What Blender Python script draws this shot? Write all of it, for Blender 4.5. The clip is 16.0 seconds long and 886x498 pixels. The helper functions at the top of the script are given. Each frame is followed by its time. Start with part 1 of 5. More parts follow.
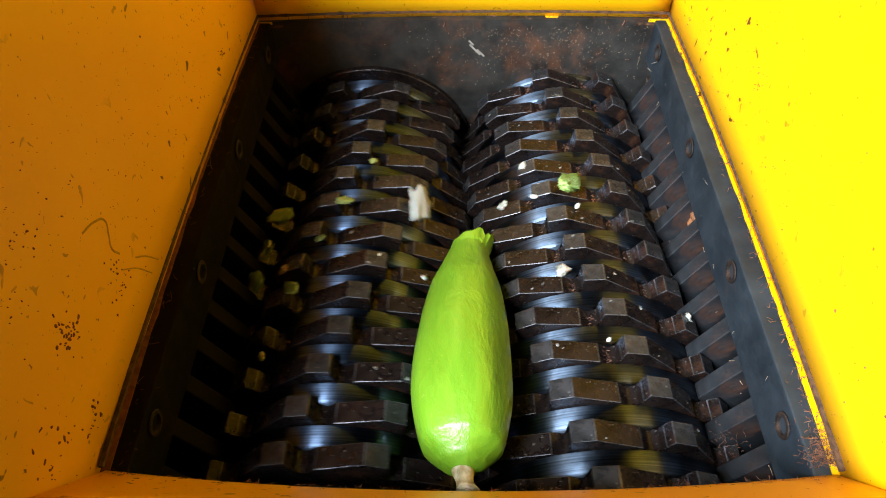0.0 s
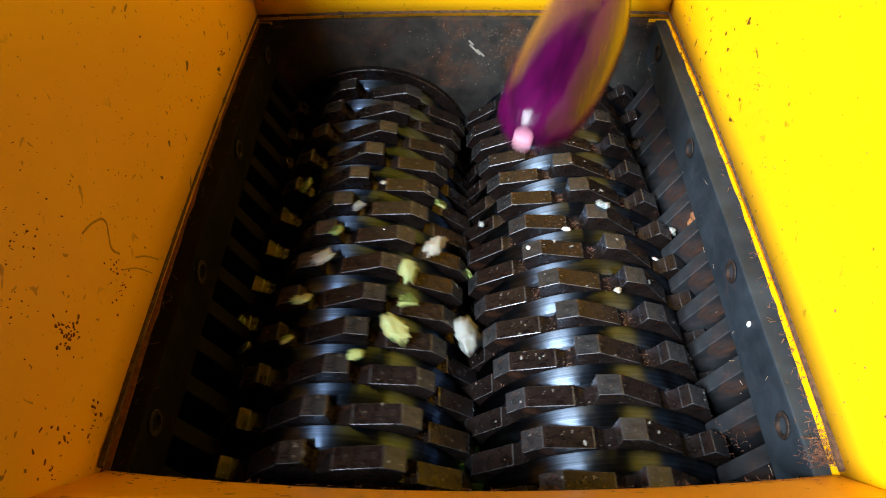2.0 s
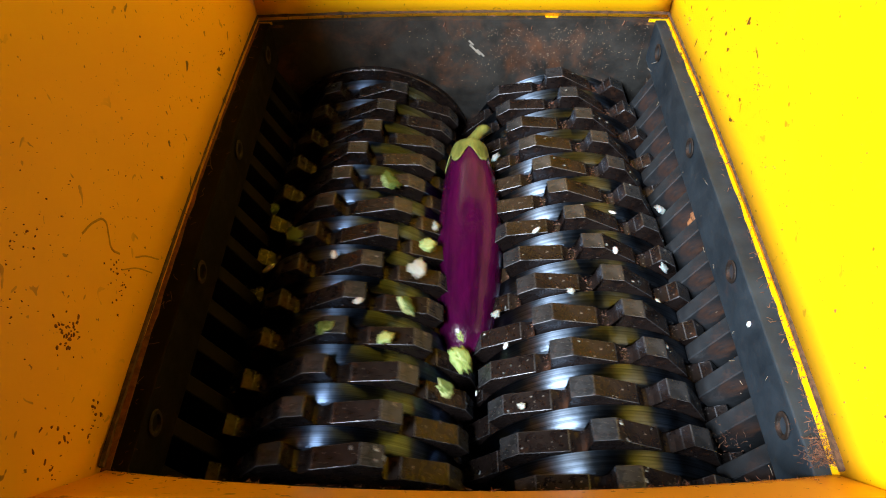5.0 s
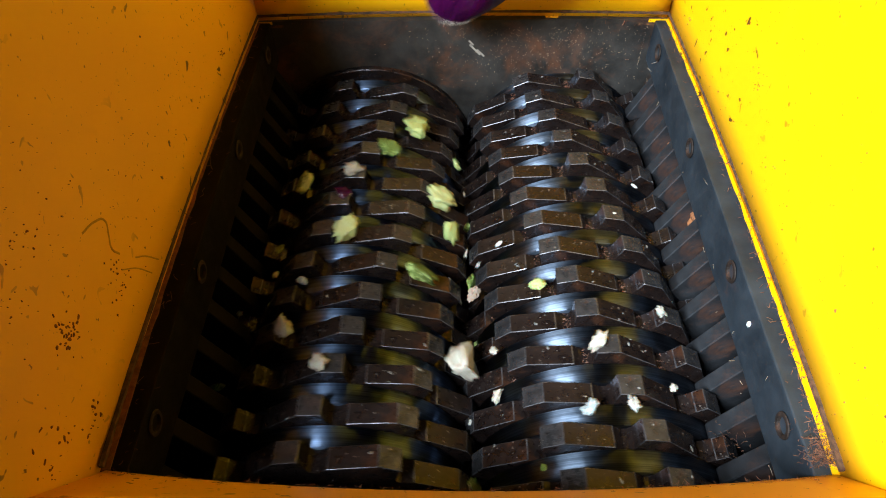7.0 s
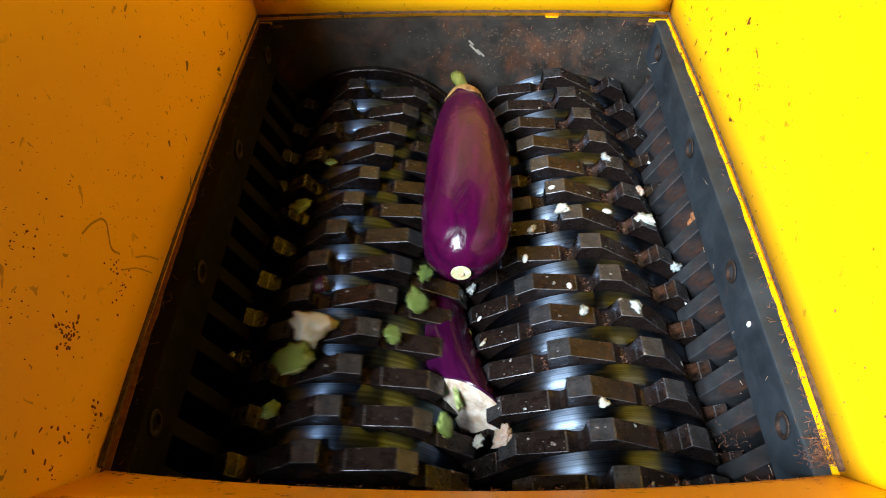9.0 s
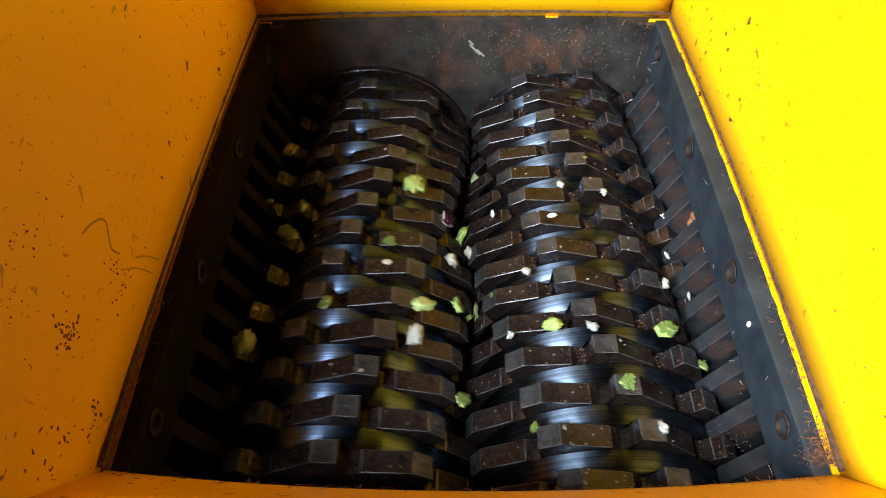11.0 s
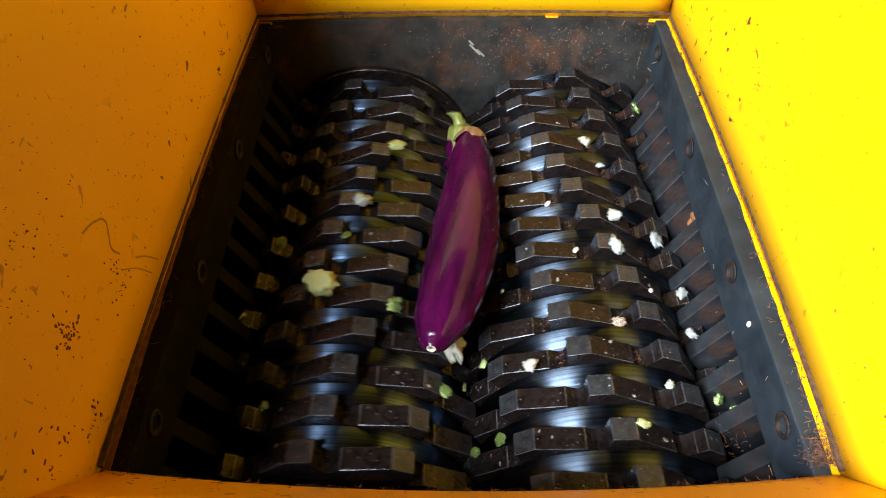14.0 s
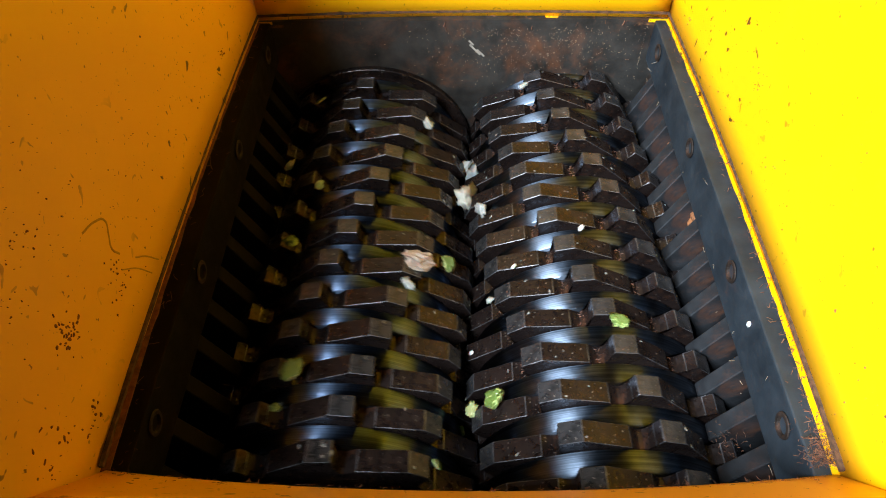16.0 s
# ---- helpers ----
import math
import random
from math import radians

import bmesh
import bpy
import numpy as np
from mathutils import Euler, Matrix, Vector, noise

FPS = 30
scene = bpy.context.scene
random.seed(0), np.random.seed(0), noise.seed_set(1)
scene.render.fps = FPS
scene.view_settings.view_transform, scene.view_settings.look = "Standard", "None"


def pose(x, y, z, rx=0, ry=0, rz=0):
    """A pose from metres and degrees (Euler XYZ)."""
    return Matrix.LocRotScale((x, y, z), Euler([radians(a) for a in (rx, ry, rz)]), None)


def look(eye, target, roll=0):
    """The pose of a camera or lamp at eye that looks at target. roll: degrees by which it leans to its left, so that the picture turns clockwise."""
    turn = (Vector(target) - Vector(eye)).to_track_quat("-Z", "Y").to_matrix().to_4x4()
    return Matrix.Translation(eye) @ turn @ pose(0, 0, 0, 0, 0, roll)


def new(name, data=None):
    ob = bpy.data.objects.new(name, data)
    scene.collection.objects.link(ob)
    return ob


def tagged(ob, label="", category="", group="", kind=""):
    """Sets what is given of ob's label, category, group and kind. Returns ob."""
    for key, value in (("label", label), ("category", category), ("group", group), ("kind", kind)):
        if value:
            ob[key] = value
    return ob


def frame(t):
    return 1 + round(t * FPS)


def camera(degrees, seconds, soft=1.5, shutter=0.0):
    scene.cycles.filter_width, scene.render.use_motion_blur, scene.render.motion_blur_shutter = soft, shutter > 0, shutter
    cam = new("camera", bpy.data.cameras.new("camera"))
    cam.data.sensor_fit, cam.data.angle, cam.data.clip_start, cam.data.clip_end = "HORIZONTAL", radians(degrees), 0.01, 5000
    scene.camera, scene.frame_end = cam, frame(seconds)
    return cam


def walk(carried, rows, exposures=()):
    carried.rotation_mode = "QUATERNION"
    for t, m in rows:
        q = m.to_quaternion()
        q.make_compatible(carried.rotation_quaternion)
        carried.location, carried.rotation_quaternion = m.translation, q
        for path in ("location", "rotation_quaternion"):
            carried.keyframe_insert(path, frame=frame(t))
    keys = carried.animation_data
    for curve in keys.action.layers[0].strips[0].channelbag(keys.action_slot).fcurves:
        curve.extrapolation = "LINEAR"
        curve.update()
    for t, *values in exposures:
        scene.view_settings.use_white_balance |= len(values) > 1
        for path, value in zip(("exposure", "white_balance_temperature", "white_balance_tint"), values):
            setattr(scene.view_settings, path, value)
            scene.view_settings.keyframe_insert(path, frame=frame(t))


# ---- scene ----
EYE = (0.0, 0.0, 0.3604)
AIM = (-0.01916, 0.63377, -0.77329)
cam = camera(67.8, 16.0, soft=1.0, shutter=0.4)
VIEW = look(EYE, [a + b for a, b in zip(EYE, AIM)], -1.397)
walk(cam, [(0.0, VIEW), (16.0, VIEW)], [(0.0, 0.0), (16.0, 0.0)])

# ---- light: a dim workshop and one bright window-like work light, high on the left ----
world = bpy.data.worlds.new("workshop")
scene.world = world
world.use_nodes = True
world.node_tree.nodes["Background"].inputs[0].default_value = (0.75, 0.87, 1.0, 1)
world.node_tree.nodes["Background"].inputs[1].default_value = 0.004
lamp_data = bpy.data.lights.new("work_lamp", "AREA")
lamp_data.shape, lamp_data.size, lamp_data.size_y = "RECTANGLE", 0.55, 0.40
lamp_data.energy, lamp_data.color = 54.0, (0.80, 0.91, 1.0)
lamp_data.spread = radians(128)
lamp = new("work_lamp", lamp_data)
lamp.matrix_world = look((-0.66, -0.48, 1.00), (0.08, 0.32, 0.0), 55)
lamp.rotation_mode = "XYZ"

# ---- plan ----
XL, XR, YF, YB = -0.1956, 0.2084, 0.1357, 0.5893   # rim of the chamber, at z = 0
AXR, AXL, AZ = 0.112, -0.090, -0.160                # rotor axes
TIP, SPACER, PITCH, THICK = 0.110, 0.0963, 0.0323, 0.0158
FLOOR = -0.42
LEFT_SPEED, RIGHT_SPEED = 129.26, -63.27            # degrees a second


# ---- materials ----
def mat(name):
    m = bpy.data.materials.new(name)
    m.use_nodes = True
    return m, m.node_tree.nodes, m.node_tree.links, m.node_tree.nodes["Principled BSDF"]


def tex(nodes, links, scale, detail=4.0, rough=0.6, distort=0.0, stretch=(1, 1, 1), kind="Object"):
    co = nodes.new("ShaderNodeTexCoord")
    mp = nodes.new("ShaderNodeMapping")
    mp.inputs["Scale"].default_value = stretch
    n = nodes.new("ShaderNodeTexNoise")
    n.inputs["Scale"].default_value, n.inputs["Detail"].default_value = scale, detail
    n.inputs["Roughness"].default_value, n.inputs["Distortion"].default_value = rough, distort
    links.new(co.outputs[kind], mp.inputs[0])
    links.new(mp.outputs[0], n.inputs["Vector"])
    return n.outputs["Fac"]


def ramp(nodes, links, fac, *stops):
    r = nodes.new("ShaderNodeValToRGB")
    e = r.color_ramp.elements
    while len(e) < len(stops):
        e.new(0.5)
    for el, (p, col) in zip(e, stops):
        el.position = p
        el.color = (*col, 1) if len(col) == 3 else col
    links.new(fac, r.inputs[0])
    return r.outputs["Color"]


def grey(a):
    return (a, a, a)


def mix(nodes, links, fac, a, b, mode="MIX"):
    m = nodes.new("ShaderNodeMix")
    m.data_type, m.blend_type = "RGBA", mode
    for sock, val in ((m.inputs[0], fac), (m.inputs[6], a), (m.inputs[7], b)):
        if isinstance(val, (int, float)):
            sock.default_value = val
        elif isinstance(val, tuple):
            sock.default_value = (*val, 1)
        else:
            links.new(val, sock)
    return m.outputs[2]


def bump(nodes, links, bsdf, height, strength, dist):
    b = nodes.new("ShaderNodeBump")
    b.inputs["Strength"].default_value, b.inputs["Distance"].default_value = strength, dist
    links.new(height, b.inputs["Height"])
    links.new(b.outputs[0], bsdf.inputs["Normal"])


def yellow_paint():
    m, n, l, b = mat("yellow_paint")
    base = ramp(n, l, tex(n, l, 5, 3), (0.3, (0.82, 0.408, 0.0)), (0.7, (0.88, 0.460, 0.0)))
    stain = ramp(n, l, tex(n, l, 9, 8, 0.7, 0.4), (0.60, grey(0)), (0.84, grey(0.35)))
    base = mix(n, l, stain, base, (0.50, 0.22, 0.01))
    speck = ramp(n, l, tex(n, l, 95, 2, 0.5, 0.6), (0.680, grey(0)), (0.700, grey(1)))
    patch = ramp(n, l, tex(n, l, 7, 2), (0.42, grey(0)), (0.60, grey(1)))
    both = mix(n, l, 1.0, speck, patch, "MULTIPLY")
    base = mix(n, l, both, base, (0.09, 0.03, 0.008))
    fine = ramp(n, l, tex(n, l, 330, 2, 0.5), (0.71, grey(0)), (0.74, grey(0.8)))
    base = mix(n, l, fine, base, (0.14, 0.05, 0.01))
    l.new(base, b.inputs["Base Color"])
    b.inputs["Roughness"].default_value = 0.42
    bump(n, l, b, tex(n, l, 160, 3), 0.12, 0.0006)
    return m


def steel(name, dark, light, rough, rust=0.0, metal=0.85, scale=40, rust_at=0.58, specks=None):
    m, n, l, b = mat(name)
    base = ramp(n, l, tex(n, l, scale, 6, 0.65), (0.3, dark), (0.72, light))
    if rust:
        where = ramp(n, l, tex(n, l, scale * 0.7, 8, 0.7, 0.3), (rust_at, grey(0)), (rust_at + 0.16, grey(rust)))
        base = mix(n, l, where, base, (0.13, 0.045, 0.016))
        b_metal = ramp(n, l, where, (0.0, grey(metal)), (1.0, grey(0.1)))
        l.new(b_metal, b.inputs["Metallic"])
    else:
        b.inputs["Metallic"].default_value = metal
    if specks:
        dots = ramp(n, l, tex(n, l, 420, 2, 0.5), (0.69, grey(0)), (0.73, grey(0.8)))
        base = mix(n, l, dots, base, specks)
    l.new(base, b.inputs["Base Color"])
    r = ramp(n, l, tex(n, l, scale * 2.2, 6, 0.7), (0.25, grey(rough * 0.7)), (0.75, grey(min(1, rough * 1.4))))
    if specks:
        wet = ramp(n, l, tex(n, l, 150, 4, 0.6, 0.5), (0.52, grey(0)), (0.60, grey(1)))
        r = mix(n, l, wet, r, grey(0.13))
        b.inputs["Coat Weight"].default_value, b.inputs["Coat Roughness"].default_value = 0.12, 0.09
        b.inputs["Specular IOR Level"].default_value = 0.25
    l.new(r, b.inputs["Roughness"])
    bump(n, l, b, tex(n, l, scale * 6, 4), 0.25 if not specks else 0.6, 0.0008)
    l.new(b.inputs["Normal"].links[0].from_socket, b.inputs["Coat Normal"])
    return m


def skin(name, dark, light, rough, stretch=(1, 0.12, 1), scale=60, coat=0.4, freckle=None, gloss=0.5):
    m, n, l, b = mat(name)
    base = ramp(n, l, tex(n, l, scale, 5, 0.6, 0.2, stretch), (0.3, dark), (0.72, light))
    if freckle:
        sp = ramp(n, l, tex(n, l, 420, 2), (0.66, grey(0)), (0.72, grey(0.55)))
        base = mix(n, l, sp, base, freckle)
    l.new(base, b.inputs["Base Color"])
    b.inputs["Roughness"].default_value = rough
    b.inputs["Specular IOR Level"].default_value = gloss
    b.inputs["Coat Weight"].default_value, b.inputs["Coat Roughness"].default_value = coat, 0.09
    b.inputs["Subsurface Weight"].default_value, b.inputs["Subsurface Scale"].default_value = 0.06, 0.004
    bump(n, l, b, tex(n, l, 62, 5, 0.62, 0.3, (1, 0.5, 1)), 0.7, 0.0030)
    return m


def flesh(name, a, bcol, scale=140, rough=0.45, others=None):
    m, n, l, b = mat(name)
    base = ramp(n, l, tex(n, l, scale, 5, 0.6, 0.3), (0.36, a), (0.62, bcol))
    if others:
        info = n.new("ShaderNodeObjectInfo")
        base = mix(n, l, 1.0, base, ramp(n, l, info.outputs["Random"], *others), "MULTIPLY")
    l.new(base, b.inputs["Base Color"])
    b.inputs["Roughness"].default_value = rough
    b.inputs["Subsurface Weight"].default_value, b.inputs["Subsurface Scale"].default_value = 0.15, 0.004
    bump(n, l, b, tex(n, l, scale * 2.2, 4), 0.4, 0.001)
    return m


YELLOW = yellow_paint()
PLATE = steel("blued_plate", (0.018, 0.025, 0.034), (0.050, 0.066, 0.084), 0.48, 0.5, 0.55, 22, 0.60)
FINGER = steel("rusty_finger_plate", (0.012, 0.012, 0.014), (0.040, 0.045, 0.052), 0.50, 0.6, 0.5, 34, 0.50)
BACKPLATE = steel("stained_plate", (0.017, 0.016, 0.015), (0.062, 0.058, 0.054), 0.50, 0.6, 0.5, 26, 0.50)
BLADE = steel("worn_tool_steel", (0.005, 0.003, 0.0028), (0.021, 0.014, 0.0125), 0.36, 0.38, 0.4, 45, 0.55, (0.20, 0.17, 0.15))
def spacer_steel(name, dark, light, rough, turned):
    """Turned steel with fine lines round the ring, greasy in patches."""
    m, n, l, b = mat(name)
    lines = ramp(n, l, tex(n, l, 9, 5, 0.7, 0.0, (1, 90, 1)), (0.32, grey(0.35)), (0.68, grey(1.35)))
    greasy = ramp(n, l, tex(n, l, 30, 6, 0.65), (0.3, dark), (0.72, light))
    l.new(mix(n, l, 1.0, greasy, lines, "MULTIPLY"), b.inputs["Base Color"])
    l.new(ramp(n, l, tex(n, l, 60, 5, 0.6), (0.3, grey(rough)), (0.7, grey(rough * 1.25))), b.inputs["Roughness"])
    b.inputs["Metallic"].default_value = 1.0
    tangent = n.new("ShaderNodeTangent")
    tangent.direction_type, tangent.axis = "RADIAL", "Y"
    l.new(tangent.outputs[0], b.inputs["Tangent"])
    b.inputs["Anisotropic"].default_value, b.inputs["Anisotropic Rotation"].default_value = turned, 0.25
    return m


BRIGHT = spacer_steel("polished_steel", (0.050, 0.074, 0.120), (0.115, 0.160, 0.25), 0.32, 1.0)
BRIGHT_WORN = spacer_steel("worn_polished_steel", (0.050, 0.068, 0.096), (0.13, 0.160, 0.21), 0.34, 1.0)
LAND = steel("worn_land_steel", (0.015, 0.015, 0.016), (0.060, 0.060, 0.065), 0.34, 0.4, 0.55, 70, 0.60, (0.24, 0.22, 0.20))
EDGE = steel("worn_bright_edge", (0.012, 0.012, 0.012), (0.19, 0.19, 0.21), 0.40, 0.0, 0.8, 110)
BOLT = steel("grimy_bolt", (0.006, 0.004, 0.003), (0.035, 0.018, 0.012), 0.7, 0.4, 0.4, 120)
RUST = steel("rust_flakes", (0.10, 0.035, 0.012), (0.30, 0.11, 0.035), 0.9, 0.6, 0.0, 90)
FIBRE = flesh("dry_fibre", (0.06, 0.020, 0.010), (0.19, 0.080, 0.04), 300, 0.9)
PURPLE = skin("aubergine_skin", (0.014, 0.001, 0.010), (0.064, 0.0015, 0.036), 0.22, coat=0.20, gloss=0.10)
PURPLE_DARK = skin("dark_aubergine_skin", (0.012, 0.001, 0.012), (0.045, 0.002, 0.034), 0.22, coat=0.20, gloss=0.10)
SCAR = flesh("blossom_scar", (0.42, 0.46, 0.22), (0.66, 0.66, 0.46), 260, 0.4)
PALE = skin("pale_aubergine_end", (0.35, 0.10, 0.20), (0.60, 0.33, 0.36), 0.3)
CALYX = skin("calyx_green", (0.05, 0.075, 0.010), (0.26, 0.28, 0.07), 0.5, scale=110, coat=0.1)
BROWN_CALYX = skin("browned_calyx", (0.06, 0.012, 0.02), (0.42, 0.27, 0.10), 0.6, scale=160, coat=0.0)
WHITE_FLESH = flesh("aubergine_flesh", (0.33, 0.24, 0.17), (0.56, 0.51, 0.45), 110)
GREEN = skin("light_green_skin", (0.10, 0.235, 0.009), (0.17, 0.325, 0.018), 0.36, coat=0.12, freckle=(0.21, 0.36, 0.05))
GREEN_FLESH = flesh("marrow_flesh", (0.27, 0.34, 0.10), (0.52, 0.54, 0.32), 140, 0.32, ((0.0, (0.62, 0.80, 0.42)), (0.5, (0.9, 1.0, 0.75)), (1.0, (1.0, 0.98, 0.95))))
PALE_FLESH = flesh("pale_flesh", (0.26, 0.25, 0.22), (0.50, 0.49, 0.45), 140, 0.28, ((0.0, (0.62, 0.74, 0.86)), (0.35, (0.80, 0.86, 0.90)), (0.65, (0.94, 0.97, 0.95)), (1.0, (0.95, 0.91, 0.82))))
BROWN_FLESH = flesh("browned_flesh", (0.16, 0.09, 0.06), (0.46, 0.38, 0.31))
SCRAP_GREEN = skin("scrap_skin", (0.075, 0.13, 0.018), (0.16, 0.24, 0.05), 0.4, (1, 1, 1), coat=0.1)
# brown grime taken down to near-black: the left side's shade is in the colour
SHADED_GRIME = steel("shaded_grime_plate", (0.002, 0.0015, 0.001), (0.007, 0.005, 0.004), 0.8, 0.0, 0.0, 30)
SHADED_GRIME.node_tree.nodes["Principled BSDF"].inputs["Specular IOR Level"].default_value = 0.1
TORN_FLESH = flesh("fresh_torn_flesh", (0.40, 0.37, 0.24), (0.60, 0.58, 0.45), 90)
SEED = flesh("seed_white", (0.42, 0.44, 0.44), (0.62, 0.63, 0.62), 60)
CORK = flesh("dry_stalk", (0.28, 0.22, 0.10), (0.58, 0.50, 0.32), 200, 0.8)


# ---- building helpers ----
def link_mesh(name, bm, material, smooth=False):
    me = bpy.data.meshes.new(name)
    bm.normal_update()
    bm.to_mesh(me)
    bm.free()
    for mm in (material if isinstance(material, (list, tuple)) else [material]):
        me.materials.append(mm)
    if smooth:
        me.polygons.foreach_set("use_smooth", [True] * len(me.polygons))
    return me


def part(name, bm, material, parent=None, label="", smooth=False):
    ob = new(name, link_mesh(name, bm, material, smooth))
    ob.parent = parent
    return tagged(ob, label)


def box_bm(x0, x1, y0, y1, z0, z1, bevel=0.0, bm=None):
    own = bm is None
    bm = bmesh.new() if own else bm
    r = bmesh.ops.create_cube(bm, size=1, matrix=Matrix.Translation(((x0 + x1) / 2, (y0 + y1) / 2, (z0 + z1) / 2)) @ Matrix.Diagonal((x1 - x0, y1 - y0, z1 - z0, 1)))
    if bevel:
        es = list({e for v in r["verts"] for e in v.link_edges})
        bmesh.ops.bevel(bm, geom=es, offset=bevel, segments=2, profile=0.6, affect="EDGES")
    return bm


def structure(name, bm, material, label, smooth=False):
    return tagged(part(name, bm, material, None, label, smooth), kind="structure")


def plate_bm(corners, out, thick, bulge, nu=16, nv=8, crest=None):
    """A sheet of metal between four corners (bottom a, bottom b, top b, top a), thick towards out, its lower edge bowed out by bulge."""
    a, b, c2, d = [Vector(p) for p in corners]
    out = Vector(out).normalized()
    bm = bmesh.new()
    grid = []
    for side in (0, 1):
        rows = []
        for j in range(nv + 1):
            v = j / nv
            tops = [d.lerp(c2, i / nu) for i in range(nu + 1)]
            if crest:
                for p in tops:
                    p.z = float(np.interp(p.y, [q[0] for q in crest], [q[1] for q in crest]))
            rows.append([bm.verts.new((a.lerp(b, i / nu)).lerp(tops[i], v) + out * (thick * side + bulge * (1 - v) * 4 * (i / nu) * (1 - i / nu))) for i in range(nu + 1)])
        grid.append(rows)
    for side in (0, 1):
        g = grid[side]
        for j in range(nv):
            for i in range(nu):
                q = (g[j][i], g[j][i + 1], g[j + 1][i + 1], g[j + 1][i])
                bm.faces.new(q if side else q[::-1])
    rim = [(0, i) for i in range(nu + 1)] + [(j, nu) for j in range(1, nv + 1)] + [(nv, i) for i in range(nu - 1, -1, -1)] + [(j, 0) for j in range(nv - 1, 0, -1)]
    for (j, i), (j2, i2) in zip(rim, rim[1:] + rim[:1]):
        bm.faces.new((grid[0][j][i], grid[0][j2][i2], grid[1][j2][i2], grid[1][j][i]))
    bmesh.ops.recalc_face_normals(bm, faces=bm.faces)
    return bm


# ---- hopper ----
WALLS = (
    ("wall_left", XL, -1, 0.03, ((0.03, 0.238), (0.60, 0.238)), "yellow painted steel hopper wall with scratches and dirt specks"),
    ("wall_right", XR, 1, 0.085, ((0.08, 0.235), (0.60, 0.235)), "yellow painted steel hopper wall with dust specks and fibres"),
)
for name, x, out, y0, crest, label in WALLS:
    structure(name, plate_bm([(x, y0, 0.0), (x, YB + 0.006, 0.0), (x + out * 0.012, YB + 0.006, 0.3), (x + out * 0.008, y0, 0.3)], (out, 0, 0), 0.006, 0.005, 32, 8, crest), YELLOW, label, True)
structure("wall_back", plate_bm([(XL, YB, 0.0), (XR, YB, 0.0), (XR, YB, 0.235), (XL, YB, 0.235)], (0, 1, 0), 0.006, 0.006), YELLOW, "yellow painted steel hopper back wall", True)
structure("wall_front", plate_bm([(XL, YF, 0.0), (XR, YF, 0.0), (XR, YF - 0.036, 0.06), (XL, YF - 0.036, 0.06)], (0, -1, -0.6), 0.006, 0.010), YELLOW, "yellow painted sloping front plate of the hopper, dusty", True)

# ---- cutting chamber ----
BXL, BXR = -0.184, 0.1965
structure("chamber_wall_back", box_bm(-0.24, 0.26, YB - 0.001, YB + 0.03, FLOOR, -0.0005), BACKPLATE, "dark stained steel end plate of the cutting chamber")
structure("chamber_wall_front", box_bm(-0.24, 0.26, YF - 0.045, YF - 0.012, FLOOR, -0.012), BACKPLATE, "dark steel front plate of the cutting chamber")
# this plate's blackness is painted-in shade
structure("chamber_wall_left", box_bm(-0.24, -0.212, YF - 0.012, YB - 0.001, FLOOR, -0.0465), SHADED_GRIME, "grimy black steel side plate of the cutting chamber")
structure("chamber_wall_right", box_bm(0.232, 0.26, YF - 0.012, YB - 0.001, FLOOR, -0.0465), PLATE, "dark steel side plate of the cutting chamber")
structure("floor", box_bm(-0.24, 0.26, YF - 0.045, YB + 0.03, FLOOR - 0.02, FLOOR), BACKPLATE, "dark steel discharge tray below the cutters")


def tooth_bm(sign):
    """A cutter disc of ten hooked teeth; its leading tips lie at multiples of 36 degrees."""
    outline = []
    for k in range(10):
        for deg, r in ((0.0, TIP), (8.6, TIP + 0.0003), (26.5, TIP - 0.0125), (28.6, TIP - 0.0160), (30.8, TIP - 0.0182), (32.8, TIP - 0.0180), (34.4, TIP - 0.0148), (35.3, TIP - 0.0085)):
            a = radians(sign * (36 * k + deg))
            outline.append((r * math.sin(a), r * math.cos(a)))
    bm = bmesh.new()
    inner = [(0.045 * math.sin(radians(sign * 4 * i)), 0.045 * math.cos(radians(sign * 4 * i))) for i in range(90)]
    loops = []
    for y in (0.0, THICK):
        loops.append(([bm.verts.new((x, y, z)) for x, z in outline], [bm.verts.new((x, y, z)) for x, z in inner]))
    n = len(outline)
    outer_edges = []
    for i in range(n):
        j = (i + 1) % n
        top = bm.faces.new((loops[0][0][i], loops[0][0][j], loops[1][0][j], loops[1][0][i]))
        top.material_index = 2 if i % 8 == 0 else 0
        for o, inn in loops:
            bm.faces.new((o[i], o[j], inn[j], inn[i]))
        bm.faces.new((loops[0][1][i], loops[0][1][j], loops[1][1][j], loops[1][1][i]))
    bmesh.ops.recalc_face_normals(bm, faces=bm.faces)
    bm.edges.ensure_lookup_table()
    ring = [e for e in bm.edges if all(v.co.x ** 2 + v.co.z ** 2 > (TIP - 0.013) ** 2 for v in e.verts)]
    bmesh.ops.bevel(bm, geom=ring, offset=0.00045, segments=1, affect="EDGES", clamp_overlap=False, material=1)
    return bm


def ring_bm(r, y0, y1, n=64, bevel=0.0008):
    bm = bmesh.new()
    prof = ((y0, 0.03), (y0, r - bevel), (y0 + bevel, r), (y1 - bevel, r), (y1, r - bevel), (y1, 0.03))
    loops = [[bm.verts.new((rr * math.sin(2 * math.pi * i / n), y, rr * math.cos(2 * math.pi * i / n))) for i in range(n)] for y, rr in prof]
    for a, b in zip(loops, loops[1:] + loops[:1]):
        for i in range(n):
            bm.faces.new((a[i], a[(i + 1) % n], b[(i + 1) % n], b[i]))
    bmesh.ops.recalc_face_normals(bm, faces=bm.faces)
    return bm


